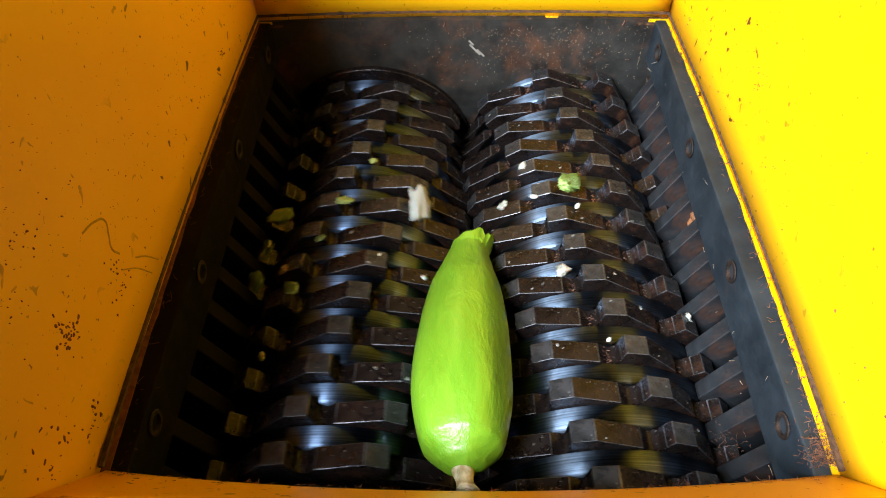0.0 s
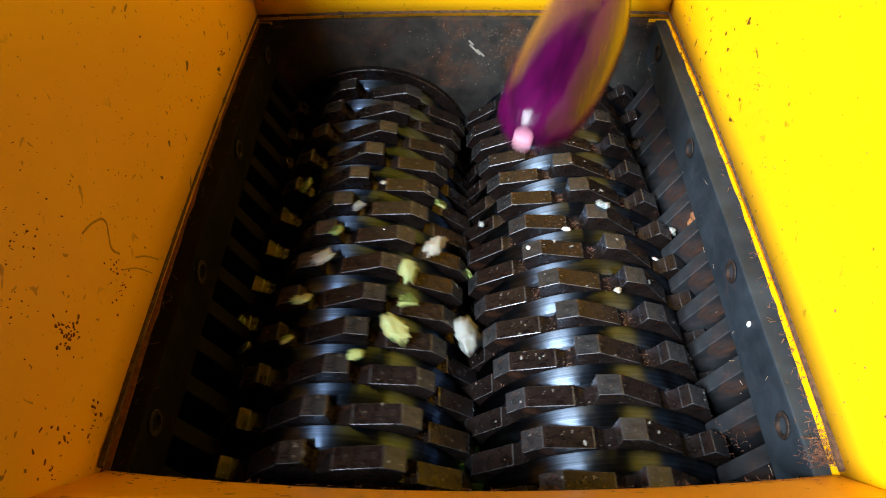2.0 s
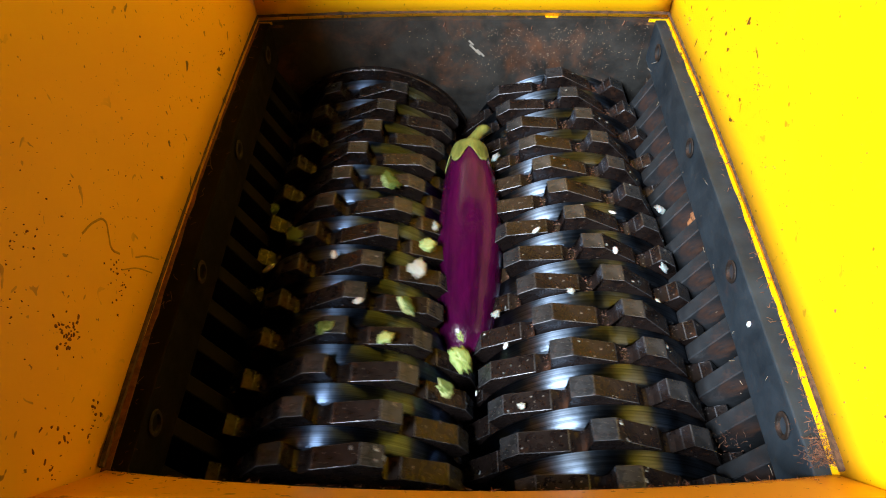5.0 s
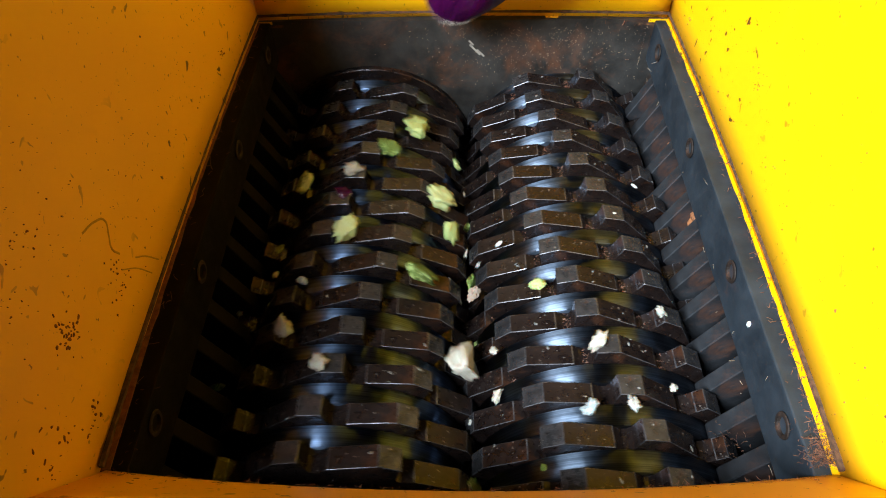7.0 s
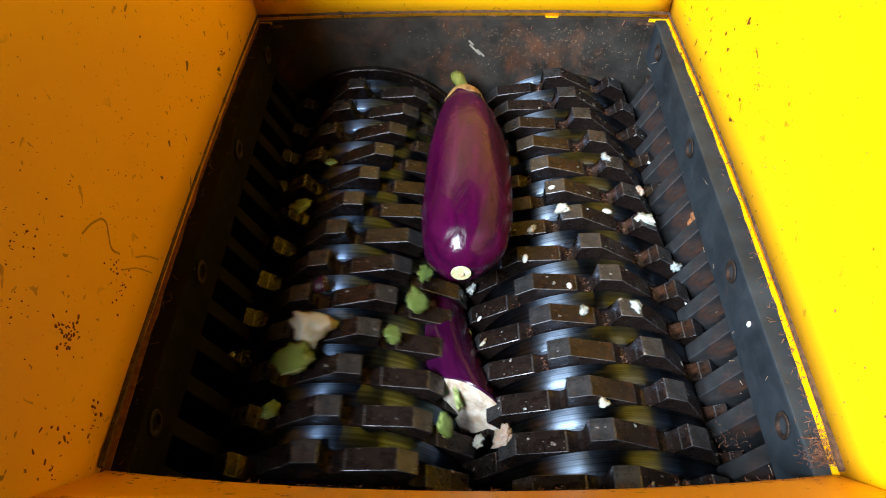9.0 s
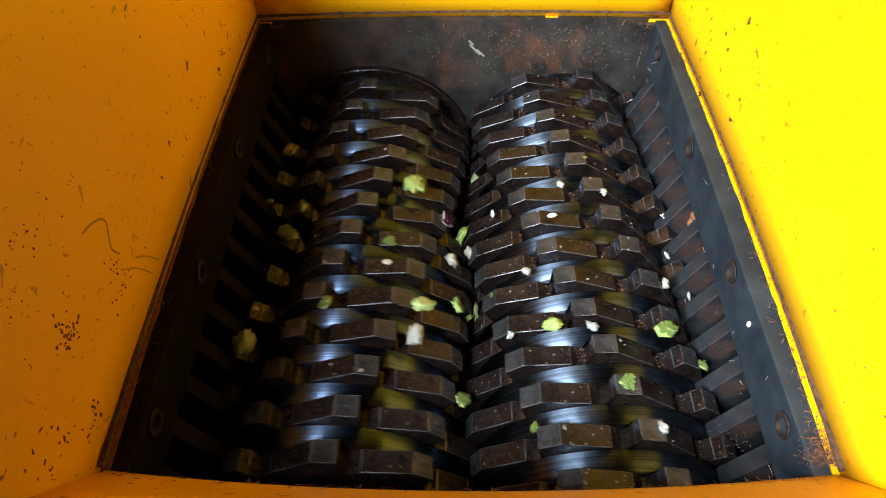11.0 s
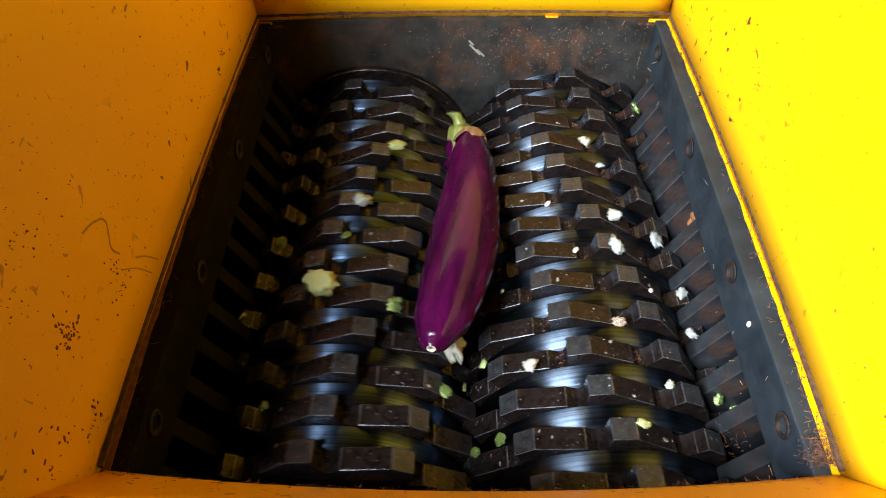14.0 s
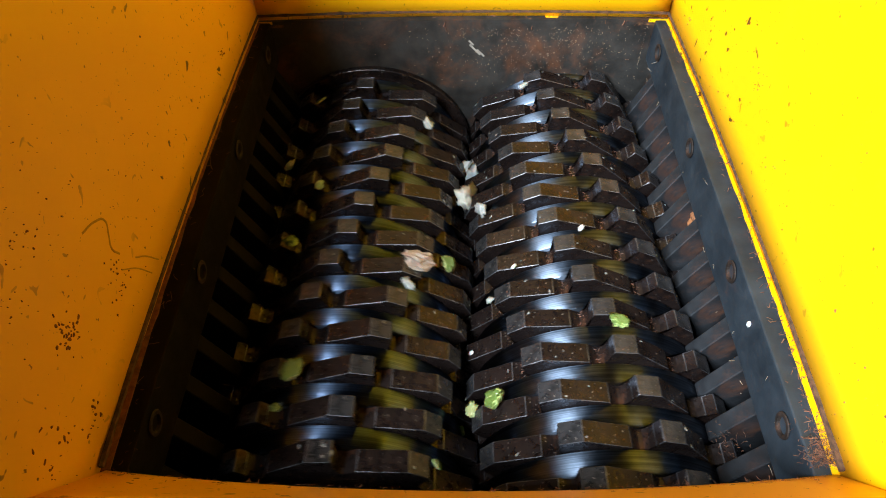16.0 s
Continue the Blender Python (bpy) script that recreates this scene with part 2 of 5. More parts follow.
def rotor(label, sign, first, count, phase, step, polish):
    """A shaft along y with cutter discs and polished spacers; phase: the turn of the disc at first, step: from disc to disc."""
    ob = new("cutter_rotor")
    tagged(ob, label, "shredder rotor", "pair of cutter rotors")
    part("shaft", ring_bm(0.046, YF - 0.012, YB - 0.001, 32), BLADE, ob)
    disc = link_mesh("cutter_disc", tooth_bm(sign), [BLADE, EDGE, LAND])
    gap = PITCH - THICK
    spacer = link_mesh("spacer", ring_bm(SPACER, 0.0003, gap - 0.0003), polish, False)
    for p in spacer.polygons:
        p.use_smooth = abs(p.normal.y) < 0.3
    for i in range(count):
        d = new("cutter_disc", disc)
        d.parent = ob
        d.matrix_basis = pose(0, first + PITCH * i, 0, 0, phase + step * i, 0)
        s = new("spacer", spacer)
        s.parent = ob
        s.location = (0, first + PITCH * i + THICK, 0)
    return ob


right_rotor = rotor("slow shredder rotor with hooked dark steel cutter discs and polished spacers", 1, 0.1441, 14, 5.04 + 5.85 * 3, -5.85, BRIGHT_WORN)
left_rotor = rotor("fast shredder rotor with hooked dark steel cutter discs and polished spacers", -1, 0.1602, 13, -5.225 - 5.88, 5.88, BRIGHT)
part("end_ring", ring_bm(0.108, 0.5800, YB - 0.002, 72), BLADE, left_rotor, "smooth dark end ring")


def comb(side, inner, wall, label, first, metal):
    """The bolted bar along a chamber side with its row of cleaning fingers."""
    ob = new("cleaning_comb")
    tagged(ob, label, "scraper comb", "cleaning combs of the chamber")
    y0, y1 = YF - 0.012, YB - 0.0015
    x0, x1 = sorted((inner, wall))
    part("bar", box_bm(x0, x1, y0, y1, -0.046, -0.0015, 0.0015), metal, ob)
    m = None
    for i in range(14):
        y = first + PITCH * i
        if y + 0.012 > y1:
            break
        if m is None:
            bm = bmesh.new()
            pts = [(inner + side * 0.003, -0.0465), (inner - side * 0.0165, -0.090), (inner - side * 0.014, -0.16), (inner + side * 0.03, -0.23), (inner + side * 0.03, -0.0465)]
            loops = [[bm.verts.new((x, yy, z)) for x, z in pts] for yy in (0, 0.0125)]
            bm.faces.new(loops[0])
            bm.faces.new(loops[1][::-1])
            for a in range(len(pts)):
                b = (a + 1) % len(pts)
                bm.faces.new((loops[0][a], loops[0][b], loops[1][b], loops[1][a]))
            bmesh.ops.recalc_face_normals(bm, faces=bm.faces)
            bmesh.ops.bevel(bm, geom=bm.edges[:], offset=0.0008, segments=1, affect="EDGES")
            m = link_mesh("finger", bm, FINGER if metal is PLATE else metal)
        f = new("finger", m)
        f.parent = ob
        f.location = (0, y, 0)
    for y in (0.1704, 0.2862, 0.4159, 0.5517):
        bm = bmesh.new()
        n = 20
        prof = ((0.0085, 0.0012), (0.0080, 0.0020), (0.0058, 0.0020), (0.0050, -0.003), (0.0, -0.003))
        rows = [[bm.verts.new((-side * h, r * math.sin(2 * math.pi * i / n), r * math.cos(2 * math.pi * i / n))) for i in range(n)] if r else [bm.verts.new((-side * h, 0, 0))] for r, h in prof]
        for a, b in zip(rows, rows[1:]):
            for i in range(n):
                if len(b) == 1:
                    bm.faces.new((a[i], a[(i + 1) % n], b[0]))
                else:
                    bm.faces.new((a[i], a[(i + 1) % n], b[(i + 1) % n], b[i]))
        bmesh.ops.recalc_face_normals(bm, faces=bm.faces)
        bolt = part("bolt", bm, BOLT, ob, "grimy rusty countersunk socket bolt")
        bolt.location = (inner, y, -0.0145)
    return ob


comb(1, BXR, 0.258, "blue-grey steel cleaning comb bolted along the chamber side", 0.1441 + THICK + 0.002, PLATE)
# left comb: real brown grime, with its shade painted into the metal
comb(-1, BXL, -0.238, "brown-black grimy steel cleaning comb bolted along the chamber side", 0.1602 - PITCH + THICK + 0.002, SHADED_GRIME)


# ---- rim, dirt and fibres ----
DIRT = flesh("dried_dirt", (0.12, 0.034, 0.010), (0.24, 0.085, 0.022), 260, 0.9)
SEAM = flesh("seam_grime", (0.030, 0.012, 0.005), (0.11, 0.05, 0.02), 200, 0.9)
GULLET = flesh("gullet_rust", (0.05, 0.018, 0.011), (0.20, 0.085, 0.05), 300, 0.7)
CRUMB = flesh("wet_crumb", (0.03, 0.03, 0.03), (0.24, 0.24, 0.23), 260, 0.10)
PALE_FIBRE = flesh("pale_fibre", (0.20, 0.13, 0.08), (0.42, 0.31, 0.22), 300, 0.85)


def strip_bm(a, b, inward, bow, z0, z1, depth, back, rough=0.0, n=60, seed=0):
    """A narrow strip along a wall's foot from a to b, bowed as the wall is."""
    a, b, inward = Vector(a), Vector(b), Vector(inward)
    bm = bmesh.new()
    rows = []
    for i in range(n + 1):
        u = i / n
        p = a.lerp(b, u) - inward * bow * 4 * u * (1 - u)
        w = rough * noise.noise(Vector((u * 23, seed, 0))) + 0.6 * rough * noise.noise(Vector((u * 70, seed, 5)))
        rows.append([bm.verts.new(p + inward * d + Vector((0, 0, z))) for d, z in ((-back, z0), (depth + w, z0), (depth + w, z1 + w), (-back, z1 + w))])
    for r, q in zip(rows, rows[1:]):
        for k in range(4):
            bm.faces.new((r[k], r[(k + 1) % 4], q[(k + 1) % 4], q[k]))
    bm.faces.new(rows[0])
    bm.faces.new(rows[-1][::-1])
    bmesh.ops.recalc_face_normals(bm, faces=bm.faces)
    return bm


SIDES = (((XL, YF, 0), (XL, YB, 0), (1, 0, 0), 0.005), ((XR, YF, 0), (XR, YB, 0), (-1, 0, 0), 0.005), ((XL, YB, 0), (XR, YB, 0), (0, -1, 0), 0.006))
for k, (a, b, inward, bow) in enumerate(SIDES):
    structure("trim_seam", strip_bm(a, b, inward, bow, 0.0036, 0.0062, 0.0006, 0.002, 0.0006, seed=k), SEAM, "grimy dark seam along the foot of the hopper wall")
    # the left flange is brown, the right and back ones yellow
    structure("trim_flange", strip_bm(a, b, inward, bow, -0.0042, -0.0008, 0.0018, 0.004, 0.0011, seed=k + 9), DIRT if k == 0 else YELLOW, "grimy brown flange at the rim of the chamber" if k == 0 else "chipped yellow flange at the rim of the chamber")
    structure("trim_gasket", strip_bm(a, b, inward, bow, -0.0075, -0.0048, 0.0022, 0.006, 0.0016, seed=k + 20), SEAM, "grimy dark gasket under the hopper flange")


def fibres(name, label, count, place, length, radius, material, seed):
    """Loose fibres, each a bent thin thread; place gives a point and the direction away from the surface."""
    rng = random.Random(seed)
    verts, faces = [], []
    for _ in range(count):
        p, up = place(rng)
        p, up = Vector(p), Vector(up)
        d = Vector((rng.gauss(0, 1), rng.gauss(0, 1), rng.gauss(0, 1)))
        d = (d - up * d.dot(up) * 0.75).normalized()
        curl = Vector((rng.gauss(0, 1), rng.gauss(0, 1), rng.gauss(0, 1))) * 0.5
        ln = length * rng.uniform(0.35, 1.4)
        steps = 4
        r = radius * rng.uniform(0.6, 1.3)
        q = p.copy()
        base = len(verts)
        for s in range(steps + 1):
            side = d.cross(up)
            side = side.normalized() if side.length > 0.01 else Vector((1, 0, 0))
            other = d.cross(side).normalized()
            for k in range(3):
                a = 2 * math.pi * k / 3
                verts.append(q + (side * math.cos(a) + other * math.sin(a)) * r)
            d = (d + curl * 0.45).normalized()
            q = q + d * ln / steps
            if (q - p).dot(up) < 0:
                q = q - up * (q - p).dot(up)
        for s in range(steps):
            for k in range(3):
                faces.append((base + 3 * s + k, base + 3 * s + (k + 1) % 3, base + 3 * s + 3 + (k + 1) % 3, base + 3 * s + 3 + k))
    me = bpy.data.meshes.new(name)
    me.from_pydata(verts, [], faces)
    me.materials.append(material)
    return tagged(new(name, me), label, "fibres", "", "stuff")


def bow_x(y):
    u = (y - YF) / (YB - YF)
    return 0.005 * 4 * u * (1 - u)


def at_right_rim(rng):
    y = YF + 0.006 + (YB - YF - 0.02) * rng.random() ** 1.5
    return (XR + bow_x(y) - abs(rng.gauss(0.001, 0.0035)), y, rng.uniform(-0.003, 0.002)), (-0.5, 0, 0.85)


def at_right_corner(rng):
    return (XR - abs(rng.gauss(0, 0.007)), YF + 0.004 + abs(rng.gauss(0, 0.011)), rng.uniform(-0.002, 0.006)), (-0.4, 0.3, 0.85)


def at_left_rim(rng):
    y = rng.uniform(YF + 0.005, YB - 0.01)
    return (XL - bow_x(y) + rng.uniform(0.0, 0.010), y, -0.001), (0.5, 0, 0.85)


def at_back_plate(rng):
    x = min(0.19, max(-0.16, rng.gauss(0.09, 0.065)))
    return (x, YB - 0.0022, -0.008 - abs(rng.gauss(0, 0.035))), (0, -1, 0)


def at_front_lip(rng):
    x = rng.uniform(XL, XR)
    u = (x - XL) / (XR - XL)
    z = abs(rng.gauss(0, 0.008))
    return (x, YF - 0.6 * z - 0.0098 * 4 * u * (1 - u) * (1 - z / 0.06) + 0.0005, z + 0.0005), (0, 0.9, 0.42)


def at_back_rim(rng):
    x = rng.uniform(XL + 0.005, XR - 0.005)
    u = (x - XL) / (XR - XL)
    return (x, YB + 0.006 * 4 * u * (1 - u) - rng.uniform(0.0, 0.004), rng.uniform(-0.004, 0.001)), (0, -0.8, 0.6)


def at_right_bar(rng):
    return (BXR - 0.0004, rng.uniform(YF + 0.005, YB - 0.02), rng.uniform(-0.064, -0.004)), (-1, 0, 0)


fibres("fibre_debris", "brown dry plant fibres caught along the rim", 330, at_right_rim, 0.0032, 0.00022, FIBRE, 1)
fibres("fibre_debris", "tangle of reddish brown fibres in the rim corner", 330, at_right_corner, 0.0032, 0.00015, FIBRE, 2)
fibres("fibre_debris", "sparse fibres caught along the dark rim", 60, at_left_rim, 0.009, 0.00018, FIBRE, 3)
fibres("fibre_debris", "fine pale fibres stuck on the stained end plate", 560, at_back_plate, 0.0015, 0.00014, PALE_FIBRE, 4)
fibres("fibre_debris", "fine dust fibres along the front plate edge", 200, at_front_lip, 0.0028, 0.00014, FIBRE, 5)
fibres("fibre_debris", "crumbs and fibres along the back rim", 110, at_back_rim, 0.007, 0.00022, FIBRE, 6)
fibres("fibre_debris", "few pale fibres stuck to the comb bar", 26, at_right_bar, 0.005, 0.00017, PALE_FIBRE, 7)


def wall_face(inward, y, z):
    """The x of a side wall's inner face."""
    name, x, out, y0, crest, label = WALLS[0 if inward > 0 else 1]
    u = (y - y0) / (YB + 0.006 - y0)
    v = z / float(np.interp(y, [q[0] for q in crest], [q[1] for q in crest]))
    return x + out * (v * (0.008 + 0.004 * u) + 0.005 * (1 - v) * 4 * u * (1 - u))


LEFT_CREST = WALLS[0][4]


def smudge(wall_x, inward, y, z, spread, count, size, seed, label):
    """A cluster of dried dirt crumbs stuck to a side wall."""
    rng = random.Random(seed)
    bm = bmesh.new()
    for _ in range(count):
        yy, zz = y + rng.gauss(0, spread), max(0.008, z + rng.gauss(0, spread))
        r = size * rng.uniform(0.3, 1.0) ** 1.5
        if inward > 0:
            zz = min(zz, float(np.interp(yy, [q[0] for q in LEFT_CREST], [q[1] for q in LEFT_CREST])) - 0.024)
        m = Matrix.Translation((wall_face(inward, yy, zz), yy, zz)) @ pose(0, 0, 0, rng.uniform(0, 360)) @ Matrix.Diagonal((0.0007, r * rng.uniform(0.5, 1.5), r * rng.uniform(0.4, 1.0), 1))
        bmesh.ops.create_icosphere(bm, subdivisions=2, radius=1, matrix=m)
    for v in bm.verts:
        k = noise.noise(v.co * 900) * size * 0.35
        v.co.y += k
        v.co.z += noise.noise(v.co * 700 + Vector((9, 9, 9))) * size * 0.35
    return tagged(part("dirt_crumbs", bm, DIRT, None, label), "", "dirt", "", "stuff")


for k, (y, z, spread, count, size) in enumerate(((0.180, 0.073, 0.007, 24, 0.0026), (0.158, 0.023, 0.004, 10, 0.0022), (0.197, 0.131, 0.009, 12, 0.0013), (0.236, 0.048, 0.010, 16, 0.0016), (0.483, 0.034, 0.005, 6, 0.0022),
                                             (0.125, 0.040, 0.009, 12, 0.0030), (0.170, 0.120, 0.015, 12, 0.0010), (0.228, 0.135, 0.025, 14, 0.0010), (0.40, 0.05, 0.030, 14, 0.0010), (0.30, 0.10, 0.035, 16, 0.0010))):
    smudge(XL, 1, y, z, spread * (0.8 + 0.3 * (k % 2)), 2 * count, size * 0.55, k, "dried dark dirt crumbs stuck on the yellow hopper wall")
for k, (y, z, spread, count, size) in enumerate(((0.390, 0.069, 0.008, 18, 0.0010), (0.211, 0.049, 0.001, 2, 0.0020), (0.538, 0.029, 0.004, 6, 0.0020), (0.326, 0.055, 0.020, 12, 0.0012), (0.265, 0.120, 0.020, 12, 0.0010), (0.16, 0.04, 0.010, 8, 0.0014), (0.43, 0.04, 0.035, 14, 0.0010))):
    smudge(XR, -1, y, z, spread, count, size * 0.6, 40 + k, "small brown specks stuck on the bright yellow wall")


def smear(points, radius, label):
    """A dried smear on the left wall: a flattened thread along a bent line."""
    cu = bpy.data.curves.new("dirt_smear", "CURVE")
    cu.dimensions, cu.bevel_depth, cu.bevel_resolution = "3D", radius, 1
    sp = cu.splines.new("BEZIER")
    sp.bezier_points.add(len(points) - 1)
    for bp, (y, z) in zip(sp.bezier_points, points):
        bp.co = (0, y, z)
        bp.handle_left_type = bp.handle_right_type = "AUTO"
    tmp = bpy.data.objects.new("dirt_smear", cu)
    me = bpy.data.meshes.new_from_object(tmp)
    bpy.data.objects.remove(tmp)
    for v in me.vertices:
        v.co.x = wall_face(1, v.co.y, v.co.z) + 0.35 * v.co.x
    me.materials.append(SMEAR)
    tagged(new("dirt_smear", me), label, "smear", "", "stuff")


SMEAR = flesh("dried_smear", (0.34, 0.18, 0.008), (0.46, 0.25, 0.01), 200, 0.8)
smear(((0.230, 0.093), (0.243, 0.088), (0.251, 0.080), (0.247, 0.072), (0.243, 0.065), (0.246, 0.056)), 0.0008, "curved dried smear on the yellow wall")
smear(((0.256, 0.040), (0.265, 0.030), (0.275, 0.014)), 0.0006, "thin dried scratch line on the yellow wall")
smear(((0.240, 0.048), (0.252, 0.034), (0.262, 0.016)), 0.0005, "thin dried scratch line on the yellow wall")

# rust in two gaps of the comb and a wad of fibres behind a finger
for y, z in ((0.489, -0.083), (0.386, -0.072)):
    bm = bmesh.new()
    bmesh.ops.create_icosphere(bm, subdivisions=3, radius=1, matrix=Matrix.Translation((0.2075, y, z - 0.004)) @ Matrix.Diagonal((0.0035, 0.0075, 0.022, 1)))
    for v in bm.verts:
        v.co.x += 0.003 * noise.noise(v.co * 160)
    tagged(part("rust_patch", bm, RUST, None, "flaky orange rust between the comb fingers"), "", "rust", "", "stuff")


def at_wad(rng):
    return (0.190 + rng.gauss(0, 0.006), 0.188 + rng.gauss(0, 0.006), -0.078 + rng.gauss(0, 0.004)), (0, 0, 1)


fibres("fibre_debris", "wad of brown fibres lodged on a comb finger", 60, at_wad, 0.0028, 0.00015, FIBRE, 8)
SCRAPED = steel("scraped_bare_steel", (0.20, 0.19, 0.17), (0.42, 0.40, 0.36), 0.7, 0.0, 0.2, 200)
# a bright scratch on the end plate
bm = bmesh.new()
for dx, dz, ln in ((0.0, 0.0, 0.016), (0.006, -0.004, 0.011), (-0.004, 0.008, 0.007)):
    bmesh.ops.create_cube(bm, size=1, matrix=Matrix.Translation((0.020 + dx, YB - 0.0014, -0.034 + dz)) @ pose(0, 0, 0, 0, 48, 0) @ Matrix.Diagonal((ln, 0.0006, 0.0016, 1)))
tagged(part("scratch_mark", bm, SCRAPED, None, "bright scraped marks on the end plate"), "", "scratch", "", "stuff")

# concrete floor of the workshop, under the machine
CONCRETE = flesh("concrete", (0.16, 0.155, 0.15), (0.30, 0.29, 0.28), 6, 0.9)
structure("ground", box_bm(-30, 30, -30, 30, -1.05, -1.0), CONCRETE, "grey concrete workshop floor")


def at_gullet(rng):
    disc = 13 - int(11 * rng.random() ** 1.3)
    a = radians(36 * rng.randrange(10) + rng.gauss(30.5, 2.4) + 5.04 + 5.85 * 3 - 5.85 * disc)
    r = TIP - 0.0172
    up = Vector((math.sin(a), 0, math.cos(a)))
    return up * r + Vector((0, 0.1441 + PITCH * disc + rng.uniform(0.001, THICK - 0.001), 0)), up


def under(rotor_ob, ob):
    """Makes loose bits a part of the rotor on which they stick."""
    ob.parent = rotor_ob
    if "category" in ob:
        del ob["category"]
    return ob


under(right_rotor, fibres("gullet_fibre", "rusty brown fibres packed in the gullets", 3400, at_gullet, 0.0022, 0.00022, GULLET, 11))


def bits(rotor_ob, sign, first, count, phase, step, number, seed):
    """Tiny wet crumbs stuck on the tooth backs and flanks of a rotor."""
    rng = random.Random(seed)
    bm = bmesh.new()
    bmesh.ops.create_icosphere(bm, subdivisions=1, radius=1)
    ball = [v.co.copy() for v in bm.verts]
    sides = [[v.index for v in f.verts] for f in bm.faces]
    bm.free()
    verts, faces = [], []
    for _ in range(number):
        disc, deg = rng.randrange(count), rng.uniform(0, 26)
        r = float(np.interp(deg, (0, 4.3, 8.6, 13, 17.5, 22, 26.5), (TIP, TIP - 0.0003, TIP + 0.0003, TIP - 0.0040, TIP - 0.0076, TIP - 0.0105, TIP - 0.0125)))
        a = radians(sign * (36 * rng.randrange(10) + deg) + phase + step * disc)
        size = 0.0014 * rng.uniform(0.2, 1.0) ** 3
        m = Matrix.Translation((r * math.sin(a), first + PITCH * disc + rng.uniform(0.0006, THICK - 0.0006), r * math.cos(a))) @ Matrix.Rotation(a, 4, "Y") @ Matrix.Rotation(rng.uniform(0, 6.3), 4, "Z") @ Matrix.Diagonal((size * rng.uniform(0.8, 2.2), size, size * 0.4, 1))
        base = len(verts)
        verts += [m @ (p * rng.uniform(0.55, 1.35)) for p in ball]
        faces += [[base + k for k in f] for f in sides]
    me = bpy.data.meshes.new("stuck_grit")
    me.from_pydata(verts, [], faces)
    me.materials.append(CRUMB)
    ob = new("stuck_grit", me)
    ob.parent = rotor_ob
    return tagged(ob, "tiny wet pale crumbs stuck on the teeth", kind="stuff")


bits(right_rotor, 1, 0.1441, 14, 5.04 + 5.85 * 3, -5.85, 560, 21)
bits(left_rotor, -1, 0.1602, 13, -5.225 - 5.88, 5.88, 340, 22)


# ---- vegetables ----
def body_bm(profile, length, bend=0.0, ridge=0.0, n=40, lump=0.0, seed=0, caps=True, slant=0.0, skew=0.0):
    """A fruit along +y from its tip at the origin; profile: shares of the length and radii; bend: sideways sag of the axis."""
    bm = bmesh.new()
    loops = []
    for s, r in profile:
        y = s * length
        off = bend * 4 * s * (1 - s)
        ring = []
        for i in range(n):
            a = 2 * math.pi * i / n
            rr = r * (1 + ridge * math.cos(5 * a) + lump * noise.noise(Vector((math.cos(a) * 1.3 + seed, y * 16, math.sin(a) * 1.3))))
            ring.append(bm.verts.new((off + rr * math.cos(a), y + (slant * math.sin(a) + skew * math.cos(a)) * rr * max(0.0, 1 - s / 0.3), rr * math.sin(a))))
        loops.append(ring)
    for a, b in zip(loops, loops[1:]):
        for i in range(n):
            bm.faces.new((a[i], a[(i + 1) % n], b[(i + 1) % n], b[i]))
    if caps:
        for lp in (loops[0], loops[-1]):
            bm.faces.new(lp)
    bmesh.ops.recalc_face_normals(bm, faces=bm.faces)
    return bm


def torn_pieces(profile, length, bend, region, thick, n=96, rows=120, lump=0.05, seed=0):
    """The rind of a fruit in torn pieces, one bmesh for each number that region(degrees from the top, y) gives; flesh on their inner sides."""
    ss, rs = [p[0] for p in profile], [p[1] for p in profile]
    rings = []
    for j in range(rows + 1):
        s = 0.5 - 0.5 * math.cos(math.pi * j / rows)
        s = 0.4 * s + 0.6 * j / rows
        r, y, off = float(np.interp(s, ss, rs)), s * length, bend * 4 * s * (1 - s)
        ring = []
        for i in range(n):
            a = 2 * math.pi * i / n
            rr = r * (1 + 0.012 * math.cos(5 * a) + lump * noise.noise(Vector((math.cos(a) * 1.3 + seed, y * 16, math.sin(a) * 1.3))))
            inner = max(rr - thick, rr * 0.35)
            ring.append((Vector((off + rr * math.cos(a), y, rr * math.sin(a))), Vector((off + inner * math.cos(a), y, inner * math.sin(a)))))
        rings.append(ring)
    cells = {}
    for j in range(rows):
        for i in range(n):
            mid = rings[j][i][0]
            up = (90 - 360 * (i + 0.5) / n + 180) % 360 - 180
            cells.setdefault(region(up, mid.y), []).append((j, i))
    pieces = {}
    for key, own in cells.items():
        bm, made, inside = bmesh.new(), {}, set(own)

        def corner(j, i, side):
            i %= n
            if (j, i, side) not in made:
                made[j, i, side] = bm.verts.new(rings[j][i][side])
            return made[j, i, side]
        for j, i in own:
            quad = ((j, i), (j, i + 1), (j + 1, i + 1), (j + 1, i))
            bm.faces.new([corner(a, b, 0) for a, b in quad])
            bm.faces.new([corner(a, b, 1) for a, b in quad[::-1]]).material_index = 1
            for (p, q), beside in zip(((0, 1), (1, 2), (2, 3), (3, 0)), ((j - 1, i), (j, (i + 1) % n), (j + 1, i), (j, (i - 1) % n))):
                if beside not in inside:
                    bm.faces.new((corner(*quad[p], 0), corner(*quad[p], 1), corner(*quad[q], 1), corner(*quad[q], 0))).material_index = 1
        bmesh.ops.recalc_face_normals(bm, faces=bm.faces)
        for e in bm.edges:
            e.smooth = len({f.material_index for f in e.link_faces}) == 1
        pieces[key] = bm
    return pieces


